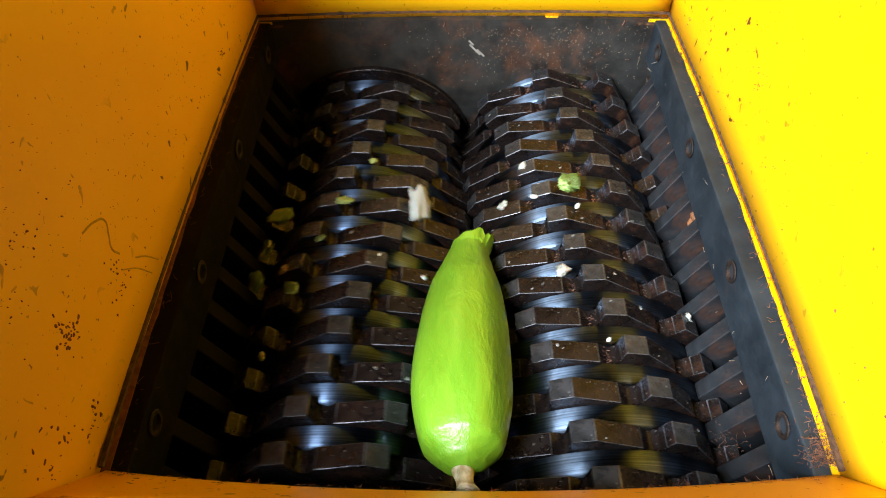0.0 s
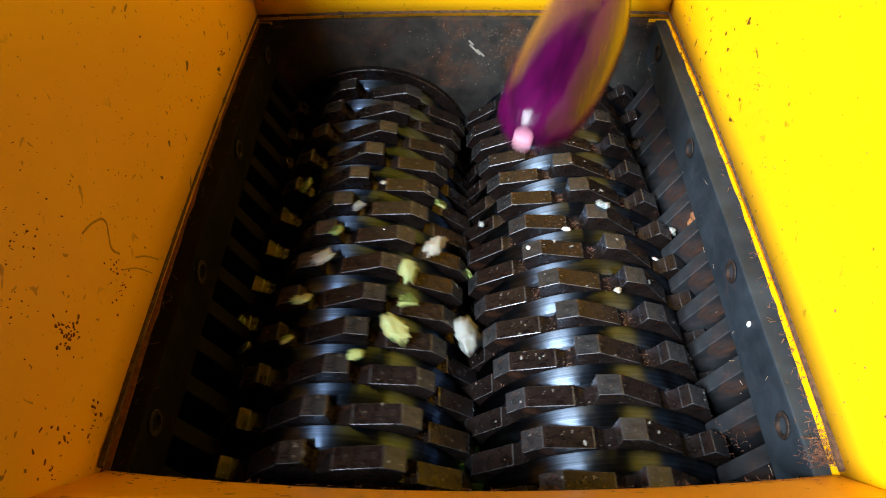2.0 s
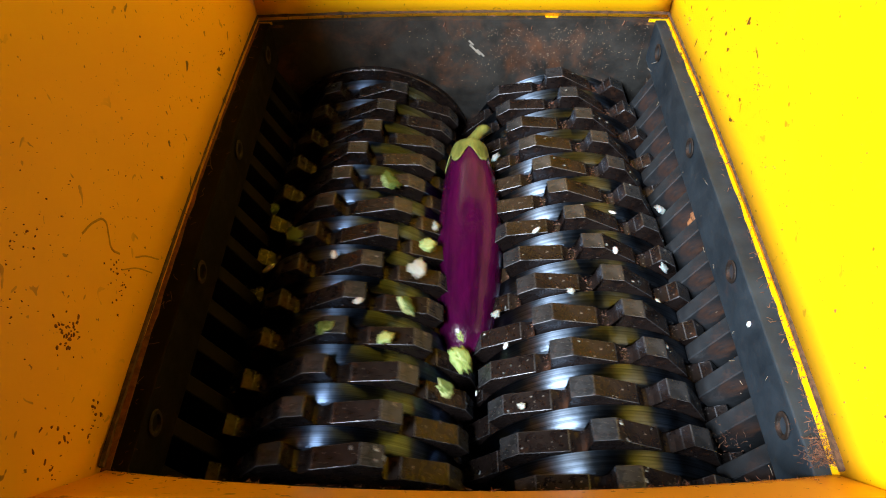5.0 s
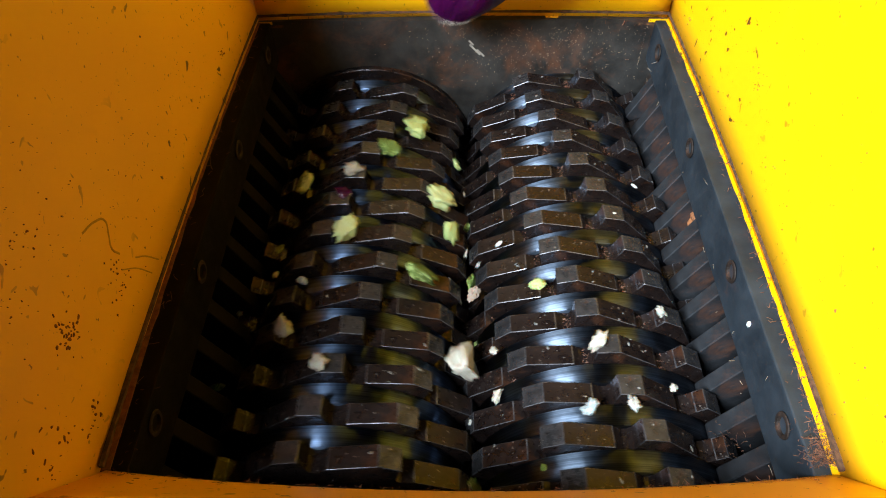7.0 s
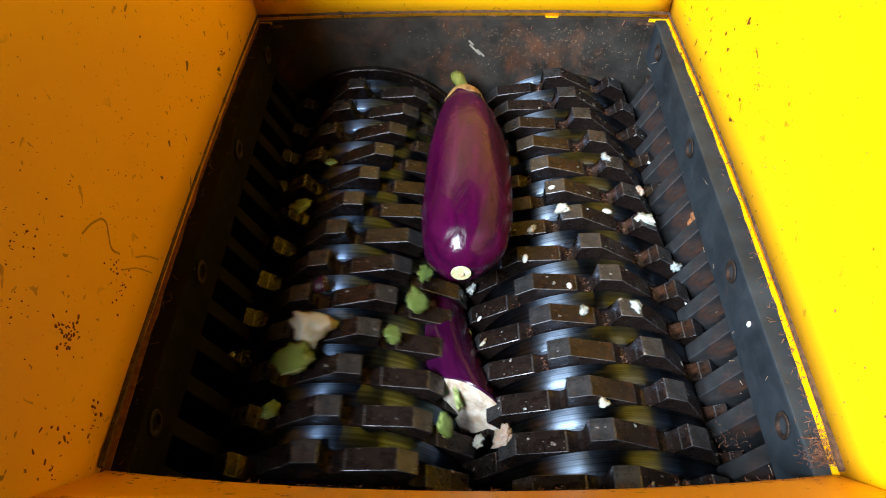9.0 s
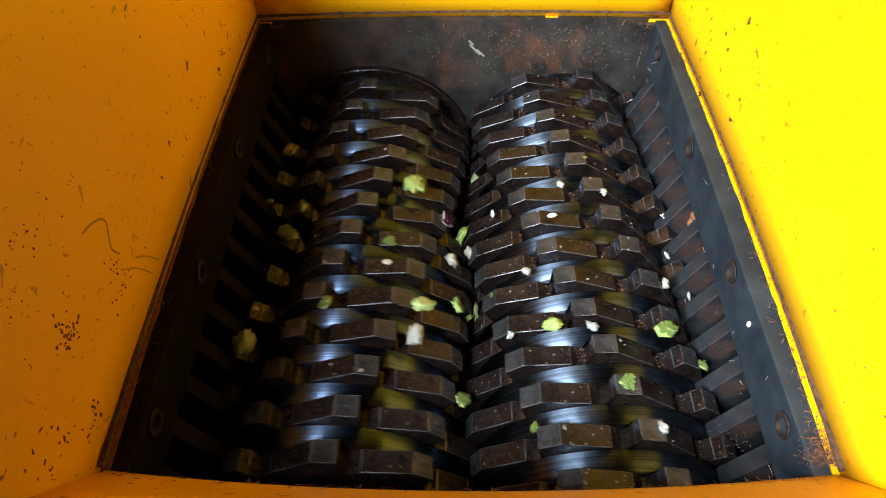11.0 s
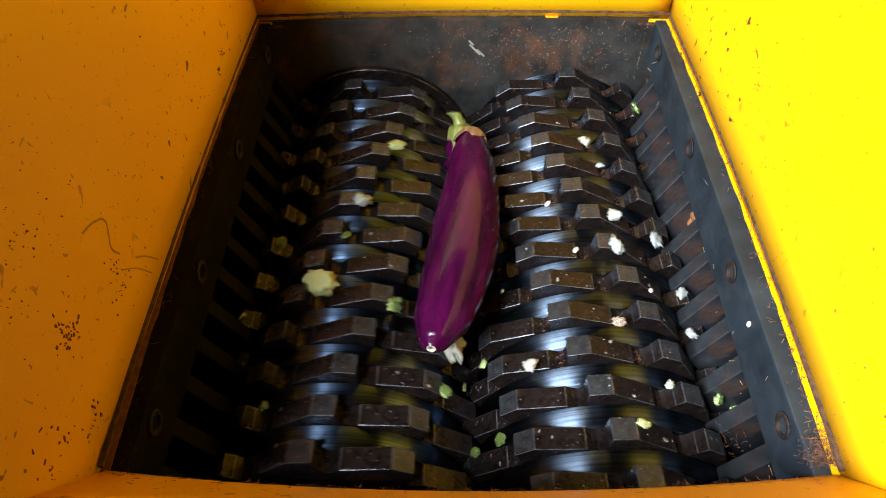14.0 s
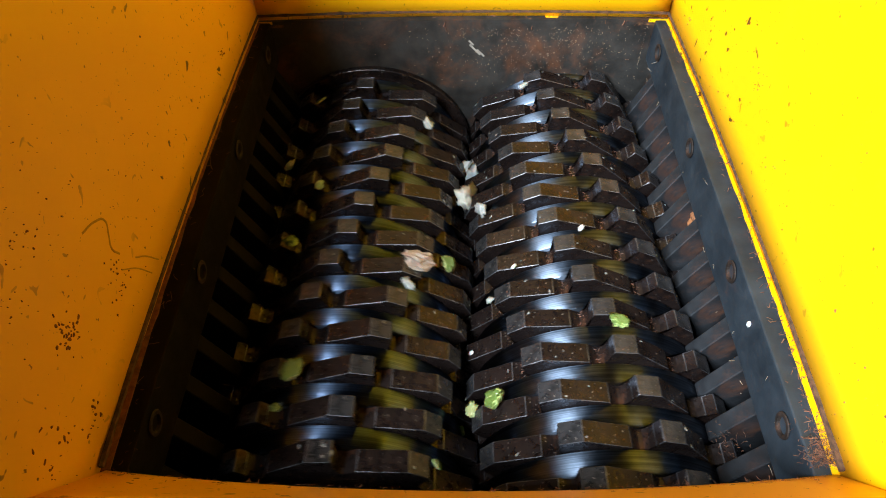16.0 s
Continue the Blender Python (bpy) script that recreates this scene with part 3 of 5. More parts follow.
def smooth_profile(keys, steps=34):
    xs, rs = zip(*keys)
    out = []
    for i in range(steps + 1):
        s = xs[0] + (xs[-1] - xs[0]) * (0.5 - 0.5 * math.cos(math.pi * i / steps))
        k = max(j for j in range(len(xs)) if xs[j] <= s + 1e-9)
        k = min(k, len(xs) - 2)
        u = (s - xs[k]) / (xs[k + 1] - xs[k])
        p0, p1, p2, p3 = rs[max(k - 1, 0)], rs[k], rs[k + 1], rs[min(k + 2, len(rs) - 1)]
        r = 0.5 * (2 * p1 + (p2 - p0) * u + (2 * p0 - 5 * p1 + 4 * p2 - p3) * u * u + (3 * p1 - p0 - 3 * p2 + p3) * u ** 3)
        out.append((s, max(r, 0.0008)))
    return out


def calyx_bm(prof, length, reach=0.026, n=60, seed=0):
    """The leafy cap over the stalk end: pointed, frayed lobes that lie on the fruit."""
    bm = bmesh.new()
    ys, rs = [p[0] * length for p in prof], [p[1] for p in prof]
    loops = []
    for j in range(11):
        u = j / 10
        ring = []
        for i in range(n):
            a = 2 * math.pi * i / n
            lobe = 0.30 + 0.55 * abs(math.cos(2.5 * a)) ** 1.6 + 0.22 * noise.noise(Vector((math.cos(a) * 4, math.sin(a) * 4, seed)))
            y = length + 0.007 - (reach * max(lobe, 0.1) + 0.007) * u
            if y >= length:
                rr = 0.006 + (rs[-1] + 0.001 - 0.006) * math.sqrt(max(0.0, 1 - ((y - length) / 0.007) ** 2))
            else:
                rr = float(np.interp(y, ys, rs)) * 1.012 + 0.0012
            ring.append(bm.verts.new((rr * math.cos(a), y, rr * math.sin(a))))
        loops.append(ring)
    for a, b in zip(loops, loops[1:]):
        for i in range(n):
            bm.faces.new((a[i], a[(i + 1) % n], b[(i + 1) % n], b[i]))
    bmesh.ops.recalc_face_normals(bm, faces=bm.faces)
    bmesh.ops.solidify(bm, geom=bm.faces[:], thickness=0.0012)
    return bm


def stalk_bm(at, length, r, lean=0.0, n=14):
    bm = bmesh.new()
    loops = []
    for j in range(9):
        u = j / 8
        rr = r * (1 - 0.25 * u + 0.25 * u ** 5) * (1 + 0.08 * math.sin(7 * u))
        loops.append([bm.verts.new((lean * u * u + rr * math.cos(2 * math.pi * i / n), at + length * u, rr * math.sin(2 * math.pi * i / n))) for i in range(n)])
    for a, b in zip(loops, loops[1:]):
        for i in range(n):
            bm.faces.new((a[i], a[(i + 1) % n], b[(i + 1) % n], b[i]))
    bm.faces.new(loops[-1])
    bm.faces.new(loops[0])
    bmesh.ops.recalc_face_normals(bm, faces=bm.faces)
    return bm


def cut_face_bm(r, rough=0.001, n=40, seed=0.0, tilt=0.0, skew=0.0):
    """A domed, slightly torn cut face at the tip end."""
    bm = bmesh.new()
    loops = []
    for j in range(7):
        u = 1 - j / 7
        loops.append([bm.verts.new((r * u * math.cos(2 * math.pi * i / n), -0.0012 - rough * (1 + noise.noise(Vector((r * u * math.cos(2 * math.pi * i / n) * 90, seed, r * u * math.sin(2 * math.pi * i / n) * 90)))) * (1 - u ** 6) + r * u * (tilt * math.sin(2 * math.pi * i / n) + skew * math.cos(2 * math.pi * i / n)), r * u * math.sin(2 * math.pi * i / n))) for i in range(n)])
    for a, b in zip(loops, loops[1:]):
        for i in range(n):
            bm.faces.new((a[i], a[(i + 1) % n], b[(i + 1) % n], b[i]))
    bm.faces.new(loops[-1])
    bmesh.ops.recalc_face_normals(bm, faces=bm.faces)
    return bm


def aubergine(label, length, keys, bend, stalk, lean, cut=0.0, skin_mat=None, calyx=True, pale=0.0, cap=0.030, slant=0.0, skew=0.0, cap_mat=None, torn=None):
    ob = new("aubergine")
    tagged(ob, label, "aubergine", "vegetables fed into the shredder")
    prof = smooth_profile(keys)
    if torn:
        for key, bm in sorted(torn_pieces(prof, length, bend, torn, 0.0045, seed=length * 50).items()):
            piece = part("torn_skin", bm, [skin_mat or PURPLE, WHITE_FLESH], ob, "purple rind with white flesh at its torn edge", True)
            TORN.append(piece)
    else:
        part("skin", body_bm(prof, length, bend, 0.012, lump=0.05, seed=length * 50, slant=slant, skew=skew), skin_mat or PURPLE, ob, smooth=True)
    if calyx:
        part("calyx", calyx_bm(prof, length, cap, seed=length * 31), cap_mat or CALYX, TORN[0] if torn else ob, "browned dry calyx" if cap_mat else "green pointed leafy calyx", True)
    if stalk:
        part("stalk", stalk_bm(length, stalk, 0.0075, lean), CALYX, TORN[0] if torn else ob, "short green stalk", True)
    if cut:
        part("cut_face", cut_face_bm(cut, tilt=slant, skew=skew), WHITE_FLESH, ob, "creamy white cut flesh", True)
    if pale:
        scar = part("blossom_scar", cut_face_bm(pale, 0.0004), SCAR if pale > 0.0065 else PALE, ob, "pale blossom end", True)
        if pale > 0.0065:
            bm = cut_face_bm(0.0026, 0.0006)
            bmesh.ops.translate(bm, verts=bm.verts, vec=(0, -0.0012, 0))
            part("scar_dot", bm, CORK, scar, "dry tan dot", True)
    return ob


TORN = []


def bite(y):
    """True on every other stretch of a fruit's length, as the cutter discs bite."""
    return int(y / (PITCH / 2)) % 2 == 0


def ragged(up, y, size=0.006):
    return size * noise.noise(Vector((up * 0.05, y * 60, 2.0))) + 0.5 * size * noise.noise(Vector((up * 0.16, y * 150, 7.0)))


def egg_e_torn(up, y):
    """1: the flank that goes first, 0: the rest."""
    edge = (58 if bite(y + 0.004) else 30) + 2600 * ragged(up, y)
    return 1 if up > edge or (y < 0.035 and up > -20 + 900 * y) else 0


egg_a = aubergine("glossy purple aubergine with pale blossom end and green calyx", 0.222, [(0, 0.0032), (0.02, 0.0128), (0.1, 0.0248), (0.3, 0.0308), (0.6, 0.0304), (0.85, 0.0248), (1, 0.0168)], 0.004, 0.032, 0.014, pale=0.006)
egg_b = aubergine("curved dark purple aubergine half with a cream cut face", 0.22, [(0, 0.0305), (0.12, 0.0315), (0.35, 0.0305), (0.65, 0.0265), (0.9, 0.0185), (1.0, 0.012)], -0.022, 0.012, 0.0, cut=0.0300, skin_mat=PURPLE_DARK, calyx=False, slant=0.10, skew=-0.6)
egg_c = aubergine("plump glossy purple aubergine with yellow-green stalk", 0.225, [(0, 0.0043), (0.02, 0.0163), (0.1, 0.0310), (0.3, 0.0365), (0.6, 0.0348), (0.85, 0.0267), (1, 0.0163)], 0.004, 0.042, -0.008, pale=0.0075, cap=0.018, cap_mat=BROWN_CALYX)
egg_d = aubergine("long slender purple aubergine with green cap, cut white end", 0.295, [(0, 0.0215), (0.10, 0.0250), (0.35, 0.0245), (0.6, 0.0190), (0.85, 0.0165), (1.0, 0.0125)], -0.013, 0.018, -0.008, cut=0.021, cap=0.058, slant=0.55)
egg_e = aubergine("long glossy purple aubergine with browned calyx", 0.27, [(0, 0.0033), (0.02, 0.0106), (0.1, 0.0206), (0.3, 0.0272), (0.55, 0.0280), (0.85, 0.0212), (1, 0.0150)], 0.010, 0.012, 0.002, cap=0.020, cap_mat=BROWN_CALYX, torn=egg_e_torn)
egg_e_rest, egg_e_flank = TORN
core = [(0.10, 0.004), (0.16, 0.011), (0.3, 0.0165), (0.5, 0.0185), (0.7, 0.0155), (0.85, 0.011), (0.93, 0.003)]
bm = body_bm([(0.10 + 0.83 * k / 60, float(np.interp(0.10 + 0.83 * k / 60, [c[0] for c in core], [c[1] for c in core]))) for k in range(61)], 0.27, 0.010, 0.0, 48, 0.25, 4)
for v in bm.verts:
    v.co.x, v.co.z = 0.012 * 4 * (v.co.y / 0.27) * (1 - v.co.y / 0.27) + 0.72 * (v.co.x - 0.010 * 4 * (v.co.y / 0.27) * (1 - v.co.y / 0.27)), v.co.z * 1.15
    v.co += Vector((noise.noise(v.co * 130), 0.4 * noise.noise(v.co * 170), noise.noise(v.co * 150 + Vector((5, 5, 5))))) * 0.0055
part("torn_flesh", bm, TORN_FLESH, egg_e, "ragged creamy white flesh", True)


CHUNKS = []


def marrow():
    ob = new("courgette")
    tagged(ob, "light green courgette, torn at one end, pale cut stalk", "courgette", "vegetables fed into the shredder")
    keys = [(0, 0.007), (0.015, 0.0135), (0.08, 0.0275), (0.25, 0.0350), (0.5, 0.0340), (0.75, 0.0285), (0.9, 0.0200), (1, 0.0160)]
    def torn(up, y):
        """0: the last piece by the stalk, 1: the middle, 2: the end that goes first."""
        reach = 0.106 - 0.0004 * abs(up) + ragged(up, y, 0.010)
        wide = (66 if bite(y) else 36) + 2200 * ragged(up, y) if y > 0.018 else 75
        if y < reach and abs(up) < wide:
            return 0
        if y < 0.142 + ragged(up, y, 0.022) - (0.03 if up < -25 and bite(y) else 0.0) - (0.05 if up < -50 and bite(y) else 0.0):
            return 1 if up < 0 else 3
        return 2

    pieces = torn_pieces(smooth_profile(keys), 0.215, -0.003, torn, 0.007, seed=3)
    for key in (0, 1, 2, 3):
        CHUNKS.append(part("torn_skin", pieces[key], [GREEN, GREEN_FLESH], ob, "light green rind with ragged torn edge", True))
    part("stalk", stalk_bm(0.004, -0.017, 0.0070, 0.004), CORK, ob, "dry cut stalk", True)
    bm = bmesh.new()
    n, loops = 40, []
    for j, (u, grow) in enumerate(((0.0, 0.0), (0.35, 0.0), (0.7, 0.0), (1.0, 0.0), (0.8, -0.0022), (0.4, -0.0048), (0.1, -0.0085), (0.05, -0.0125))):
        ring = []
        for i in range(n):
            a = 2 * math.pi * i / n
            c, s = math.cos(a), math.sin(a)
            high = 0.013 + 0.007 * c + 0.007 * noise.noise(Vector((c * 2.4, s * 2.4, 3.0))) + 0.005 * noise.noise(Vector((c * 6, s * 6, 8.0)))
            rr = 0.0158 + 0.0025 * u + grow + 0.0016 * noise.noise(Vector((c * 3, s * 3, j * 0.4)))
            ring.append(bm.verts.new((rr * c + 0.003 * u, 0.206 + high * u, rr * s)))
        loops.append(ring)
    for j, (p, q) in enumerate(zip(loops, loops[1:])):
        for i in range(n):
            bm.faces.new((p[i], p[(i + 1) % n], q[(i + 1) % n], q[i])).material_index = 1 if j < 3 else 0
    bm.faces.new(loops[-1])
    bmesh.ops.recalc_face_normals(bm, faces=bm.faces)
    part("torn_end", bm, [GREEN_FLESH, GREEN], CHUNKS[2], "ragged torn flesh", False)
    return ob


courgette = marrow()


# ---- scraps: each rides a rotor once, from the tray over the top and down between the rotors ----
RIDES = []


def ride(rotor_side, kind, top, y, size):
    RIDES.append((rotor_side, kind, top, y, size))


ride("left", "marrow", 0.02, 0.390, 0.019)
ride("left", "pale", -0.24, 0.392, 0.038)
ride("left", "green", 0.26, 0.387, 0.023)
ride("left", "green", 0.32, 0.361, 0.019)
ride("left", "green", 0.33, 0.325, 0.022)
ride("left", "marrow", 0.16, 0.302, 0.017)
ride("left", "green", 0.09, 0.351, 0.010)
ride("left", "seed", -0.12, 0.335, 0.008)
ride("left", "seed", -0.28, 0.324, 0.011)
ride("left", "marrow", -0.06, 0.442, 0.009)
ride("right", "pale", -0.63, 0.407, 0.014)
ride("right", "seed", -0.37, 0.404, 0.011)
ride("right", "seed", -0.07, 0.385, 0.009)
ride("right", "pale", -0.43, 0.445, 0.013)
ride("right", "seed", -0.01, 0.253, 0.006)
ride("left", "browned", 0.57, 0.399, 0.035)
ride("left", "green", 0.68, 0.292, 0.025)
ride("left", "green", 0.76, 0.268, 0.013)
ride("left", "browned", 0.82, 0.426, 0.013)
ride("left", "browned", 0.21, 0.326, 0.011)
ride("left", "marrow", 0.23, 0.246, 0.007)
ride("left", "seed", 0.46, 0.445, 0.007)
ride("left", "seed", 0.49, 0.477, 0.008)
ride("left", "marrow", 0.41, 0.420, 0.012)
ride("right", "pale", -0.22, 0.318, 0.016)
ride("left", "seed", 0.89, 0.460, 0.007)
ride("left", "marrow", 1.20, 0.364, 0.021)
ride("left", "seed", 0.86, 0.329, 0.010)
ride("right", "marrow", -0.10, 0.408, 0.034)
ride("left", "pale", 0.59, 0.359, 0.016)
ride("left", "marrow", 0.56, 0.316, 0.020)
ride("left", "green", 1.28, 0.264, 0.017)
ride("left", "marrow", 1.03, 0.285, 0.014)
ride("right", "seed", 1.57, 0.348, 0.010)
ride("right", "pale", 1.15, 0.403, 0.011)
ride("right", "pale", 0.82, 0.412, 0.009)
ride("right", "pale", 0.63, 0.288, 0.015)
ride("left", "green", 1.47, 0.359, 0.017)
ride("left", "seed", 1.32, 0.332, 0.009)
ride("left", "pale", 1.52, 0.289, 0.032)
ride("left", "seed", 1.24, 0.287, 0.010)
ride("left", "pale", 1.70, 0.360, 0.024)
ride("left", "marrow", 1.77, 0.324, 0.022)
ride("left", "marrow", 1.80, 0.294, 0.021)
ride("left", "marrow", 1.81, 0.265, 0.026)
ride("left", "marrow", 1.93, 0.240, 0.015)
ride("left", "green", 1.66, 0.414, 0.016)
ride("right", "seed", 1.83, 0.360, 0.010)
ride("right", "pale", 2.10, 0.385, 0.016)
ride("left", "green", 2.17, 0.417, 0.022)
ride("left", "seed", 1.89, 0.417, 0.008)
ride("left", "pale", 1.97, 0.386, 0.012)
ride("left", "marrow", 2.02, 0.357, 0.017)
ride("left", "pale", 2.06, 0.328, 0.022)
ride("left", "marrow", 2.10, 0.290, 0.019)
ride("left", "marrow", 2.14, 0.256, 0.014)
ride("left", "green", 2.33, 0.262, 0.016)
ride("right", "seed", 2.43, 0.337, 0.009)
ride("right", "pale", 2.11, 0.297, 0.009)
ride("right", "pale", 1.61, 0.476, 0.011)
ride("left", "pale", 2.61, 0.329, 0.034)
ride("left", "browned", 2.67, 0.301, 0.029)
ride("left", "marrow", 2.78, 0.386, 0.022)
ride("left", "green", 2.72, 0.413, 0.011)
ride("left", "marrow", 2.57, 0.395, 0.010)
ride("left", "green", 2.39, 0.290, 0.020)
ride("left", "green", 2.67, 0.257, 0.017)
ride("left", "marrow", 2.47, 0.227, 0.024)
ride("left", "green", 2.53, 0.197, 0.017)
ride("left", "browned", 2.87, 0.266, 0.016)
ride("right", "pale", 2.73, 0.385, 0.014)
ride("right", "pale", 3.02, 0.266, 0.011)
ride("right", "pale", 2.89, 0.360, 0.009)
ride("left", "marrow", 3.08, 0.391, 0.023)
ride("left", "green", 3.13, 0.360, 0.019)
ride("left", "green", 3.31, 0.392, 0.020)
ride("left", "browned", 2.98, 0.303, 0.029)
ride("left", "green", 3.02, 0.234, 0.029)
ride("left", "green", 3.07, 0.209, 0.027)
ride("left", "browned", 3.09, 0.172, 0.029)
ride("left", "browned", 3.22, 0.291, 0.013)
ride("left", "green", 3.25, 0.235, 0.024)
ride("left", "marrow", 2.53, 0.254, 0.016)
ride("left", "green", 2.55, 0.436, 0.013)
ride("right", "marrow", 3.56, 0.269, 0.021)
ride("right", "green", 2.83, 0.314, 0.011)
ride("right", "seed", 3.17, 0.406, 0.011)
ride("right", "pale", 3.27, 0.272, 0.011)
ride("left", "browned", 3.46, 0.299, 0.051)
ride("left", "pale", 3.51, 0.263, 0.043)
ride("left", "pale", 3.58, 0.232, 0.042)
ride("left", "green", 3.61, 0.382, 0.017)
ride("left", "green", 3.42, 0.357, 0.012)
ride("left", "green", 3.63, 0.200, 0.014)
ride("left", "green", 3.37, 0.167, 0.032)
ride("left", "pale", 3.03, 0.272, 0.027)
ride("left", "browned", 3.61, 0.416, 0.016)
ride("left", "seed", 3.43, 0.484, 0.008)
ride("left", "seed", 3.51, 0.449, 0.008)
ride("left", "green", 3.82, 0.234, 0.017)
ride("right", "seed", 3.77, 0.404, 0.014)
ride("right", "seed", 3.95, 0.330, 0.008)
ride("right", "pale", 3.21, 0.334, 0.015)
ride("left", "green", 4.23, 0.362, 0.021)
ride("left", "green", 4.17, 0.384, 0.017)
ride("left", "seed", 3.94, 0.462, 0.007)
ride("left", "pale", 3.88, 0.416, 0.008)
ride("left", "pale", 4.10, 0.257, 0.027)
ride("left", "pale", 3.98, 0.230, 0.019)
ride("left", "green", 3.90, 0.328, 0.010)
ride("left", "green", 4.28, 0.332, 0.008)
ride("right", "seed", 3.88, 0.377, 0.012)
ride("right", "seed", 4.37, 0.346, 0.008)
ride("right", "marrow", 3.84, 0.276, 0.029)
ride("right", "pale", 4.25, 0.298, 0.010)
ride("right", "seed", 4.31, 0.265, 0.008)
ride("right", "seed", 4.03, 0.239, 0.006)
ride("right", "pale", 4.43, 0.211, 0.009)
ride("right", "seed", 3.40, 0.401, 0.008)
ride("left", "marrow", 6.79, 0.496, 0.034)
ride("left", "marrow", 6.68, 0.421, 0.031)
ride("left", "marrow", 6.89, 0.462, 0.026)
ride("left", "marrow", 6.58, 0.487, 0.014)
ride("left", "marrow", 6.61, 0.391, 0.023)
ride("left", "green", 6.35, 0.418, 0.020)
ride("left", "pale", 6.32, 0.391, 0.019)
ride("left", "marrow", 6.17, 0.393, 0.025)
ride("left", "green", 6.48, 0.350, 0.020)
ride("left", "green", 6.76, 0.325, 0.030)
ride("left", "green", 6.38, 0.298, 0.015)
ride("left", "pale", 6.57, 0.260, 0.042)
ride("left", "pale", 6.06, 0.269, 0.027)
ride("left", "green", 6.10, 0.242, 0.025)
ride("left", "seed", 6.24, 0.265, 0.012)
ride("left", "pale", 6.31, 0.228, 0.022)
ride("left", "green", 6.48, 0.168, 0.016)
ride("left", "browned", 6.25, 0.479, 0.023)
ride("left", "seed", 6.06, 0.367, 0.012)
ride("left", "seed", 6.49, 0.459, 0.008)
ride("left", "browned", 6.17, 0.202, 0.020)
ride("right", "green", 5.96, 0.415, 0.014)
ride("right", "pale", 5.65, 0.404, 0.015)
ride("right", "seed", 6.32, 0.367, 0.012)
ride("right", "browned", 6.05, 0.331, 0.018)
ride("right", "marrow", 6.58, 0.309, 0.019)
ride("right", "pale", 5.50, 0.330, 0.012)
ride("right", "pale", 5.94, 0.218, 0.009)
ride("right", "pale", 6.84, 0.200, 0.016)
ride("right", "green", 6.54, 0.164, 0.008)
ride("left", "marrow", 7.18, 0.422, 0.027)
ride("left", "pale", 7.00, 0.429, 0.020)
ride("left", "purple", 7.03, 0.400, 0.017)
ride("left", "marrow", 7.01, 0.358, 0.026)
ride("left", "pale", 7.16, 0.263, 0.020)
ride("left", "pale", 7.03, 0.233, 0.019)
ride("left", "pale", 7.12, 0.308, 0.011)
ride("left", "green", 7.26, 0.352, 0.012)
ride("right", "seed", 7.16, 0.377, 0.009)
ride("right", "pale", 7.36, 0.282, 0.013)
ride("right", "pale", 6.24, 0.227, 0.014)
ride("right", "pale", 7.34, 0.219, 0.010)
ride("right", "pale", 7.07, 0.202, 0.014)
ride("left", "marrow", 7.56, 0.548, 0.019)
ride("left", "green", 7.57, 0.355, 0.020)
ride("left", "pale", 7.62, 0.291, 0.031)
ride("left", "green", 7.46, 0.244, 0.022)
ride("left", "pale", 7.42, 0.306, 0.011)
ride("left", "green", 7.79, 0.359, 0.021)
ride("left", "green", 7.83, 0.319, 0.017)
ride("left", "pale", 7.26, 0.324, 0.008)
ride("right", "pale", 6.93, 0.252, 0.020)
ride("right", "pale", 8.05, 0.198, 0.017)
ride("right", "seed", 7.40, 0.419, 0.009)
ride("left", "pale", 8.10, 0.355, 0.022)
ride("left", "marrow", 7.95, 0.291, 0.021)
ride("left", "marrow", 7.98, 0.262, 0.027)
ride("left", "marrow", 8.04, 0.235, 0.029)
ride("left", "pale", 7.80, 0.260, 0.013)
ride("left", "green", 8.27, 0.416, 0.022)
ride("left", "green", 8.19, 0.293, 0.017)
ride("left", "green", 8.23, 0.255, 0.015)
ride("left", "pale", 8.08, 0.384, 0.015)
ride("left", "pale", 8.13, 0.327, 0.010)
ride("left", "green", 8.07, 0.201, 0.008)
ride("right", "pale", 8.03, 0.338, 0.018)
ride("right", "pale", 8.60, 0.368, 0.011)
ride("right", "seed", 8.07, 0.304, 0.008)
ride("right", "pale", 8.00, 0.436, 0.009)
ride("left", "green", 8.51, 0.290, 0.020)
ride("left", "marrow", 8.54, 0.259, 0.022)
ride("left", "green", 8.57, 0.227, 0.023)
ride("left", "green", 8.62, 0.200, 0.019)
ride("left", "seed", 8.39, 0.264, 0.012)
ride("left", "pale", 8.41, 0.354, 0.016)
ride("left", "green", 8.75, 0.297, 0.023)
ride("left", "green", 8.72, 0.328, 0.015)
ride("right", "seed", 8.53, 0.339, 0.011)
ride("right", "seed", 8.76, 0.409, 0.011)
ride("right", "pale", 8.13, 0.278, 0.011)
ride("right", "seed", 8.79, 0.303, 0.008)
ride("right", "pale", 8.85, 0.278, 0.013)
ride("right", "browned", 8.28, 0.193, 0.025)
ride("left", "green", 9.18, 0.392, 0.023)
ride("left", "purple", 9.05, 0.301, 0.016)
ride("left", "pale", 9.08, 0.263, 0.033)
ride("left", "green", 9.11, 0.233, 0.031)
ride("left", "green", 9.16, 0.199, 0.017)
ride("left", "green", 8.83, 0.262, 0.015)
ride("left", "marrow", 9.09, 0.441, 0.013)
ride("right", "pale", 8.83, 0.382, 0.019)
ride("right", "pale", 9.20, 0.446, 0.013)
ride("right", "seed", 9.15, 0.379, 0.012)
ride("right", "browned", 9.45, 0.413, 0.013)
ride("right", "pale", 9.43, 0.379, 0.021)
ride("right", "pale", 9.19, 0.284, 0.016)
ride("right", "seed", 9.68, 0.468, 0.010)
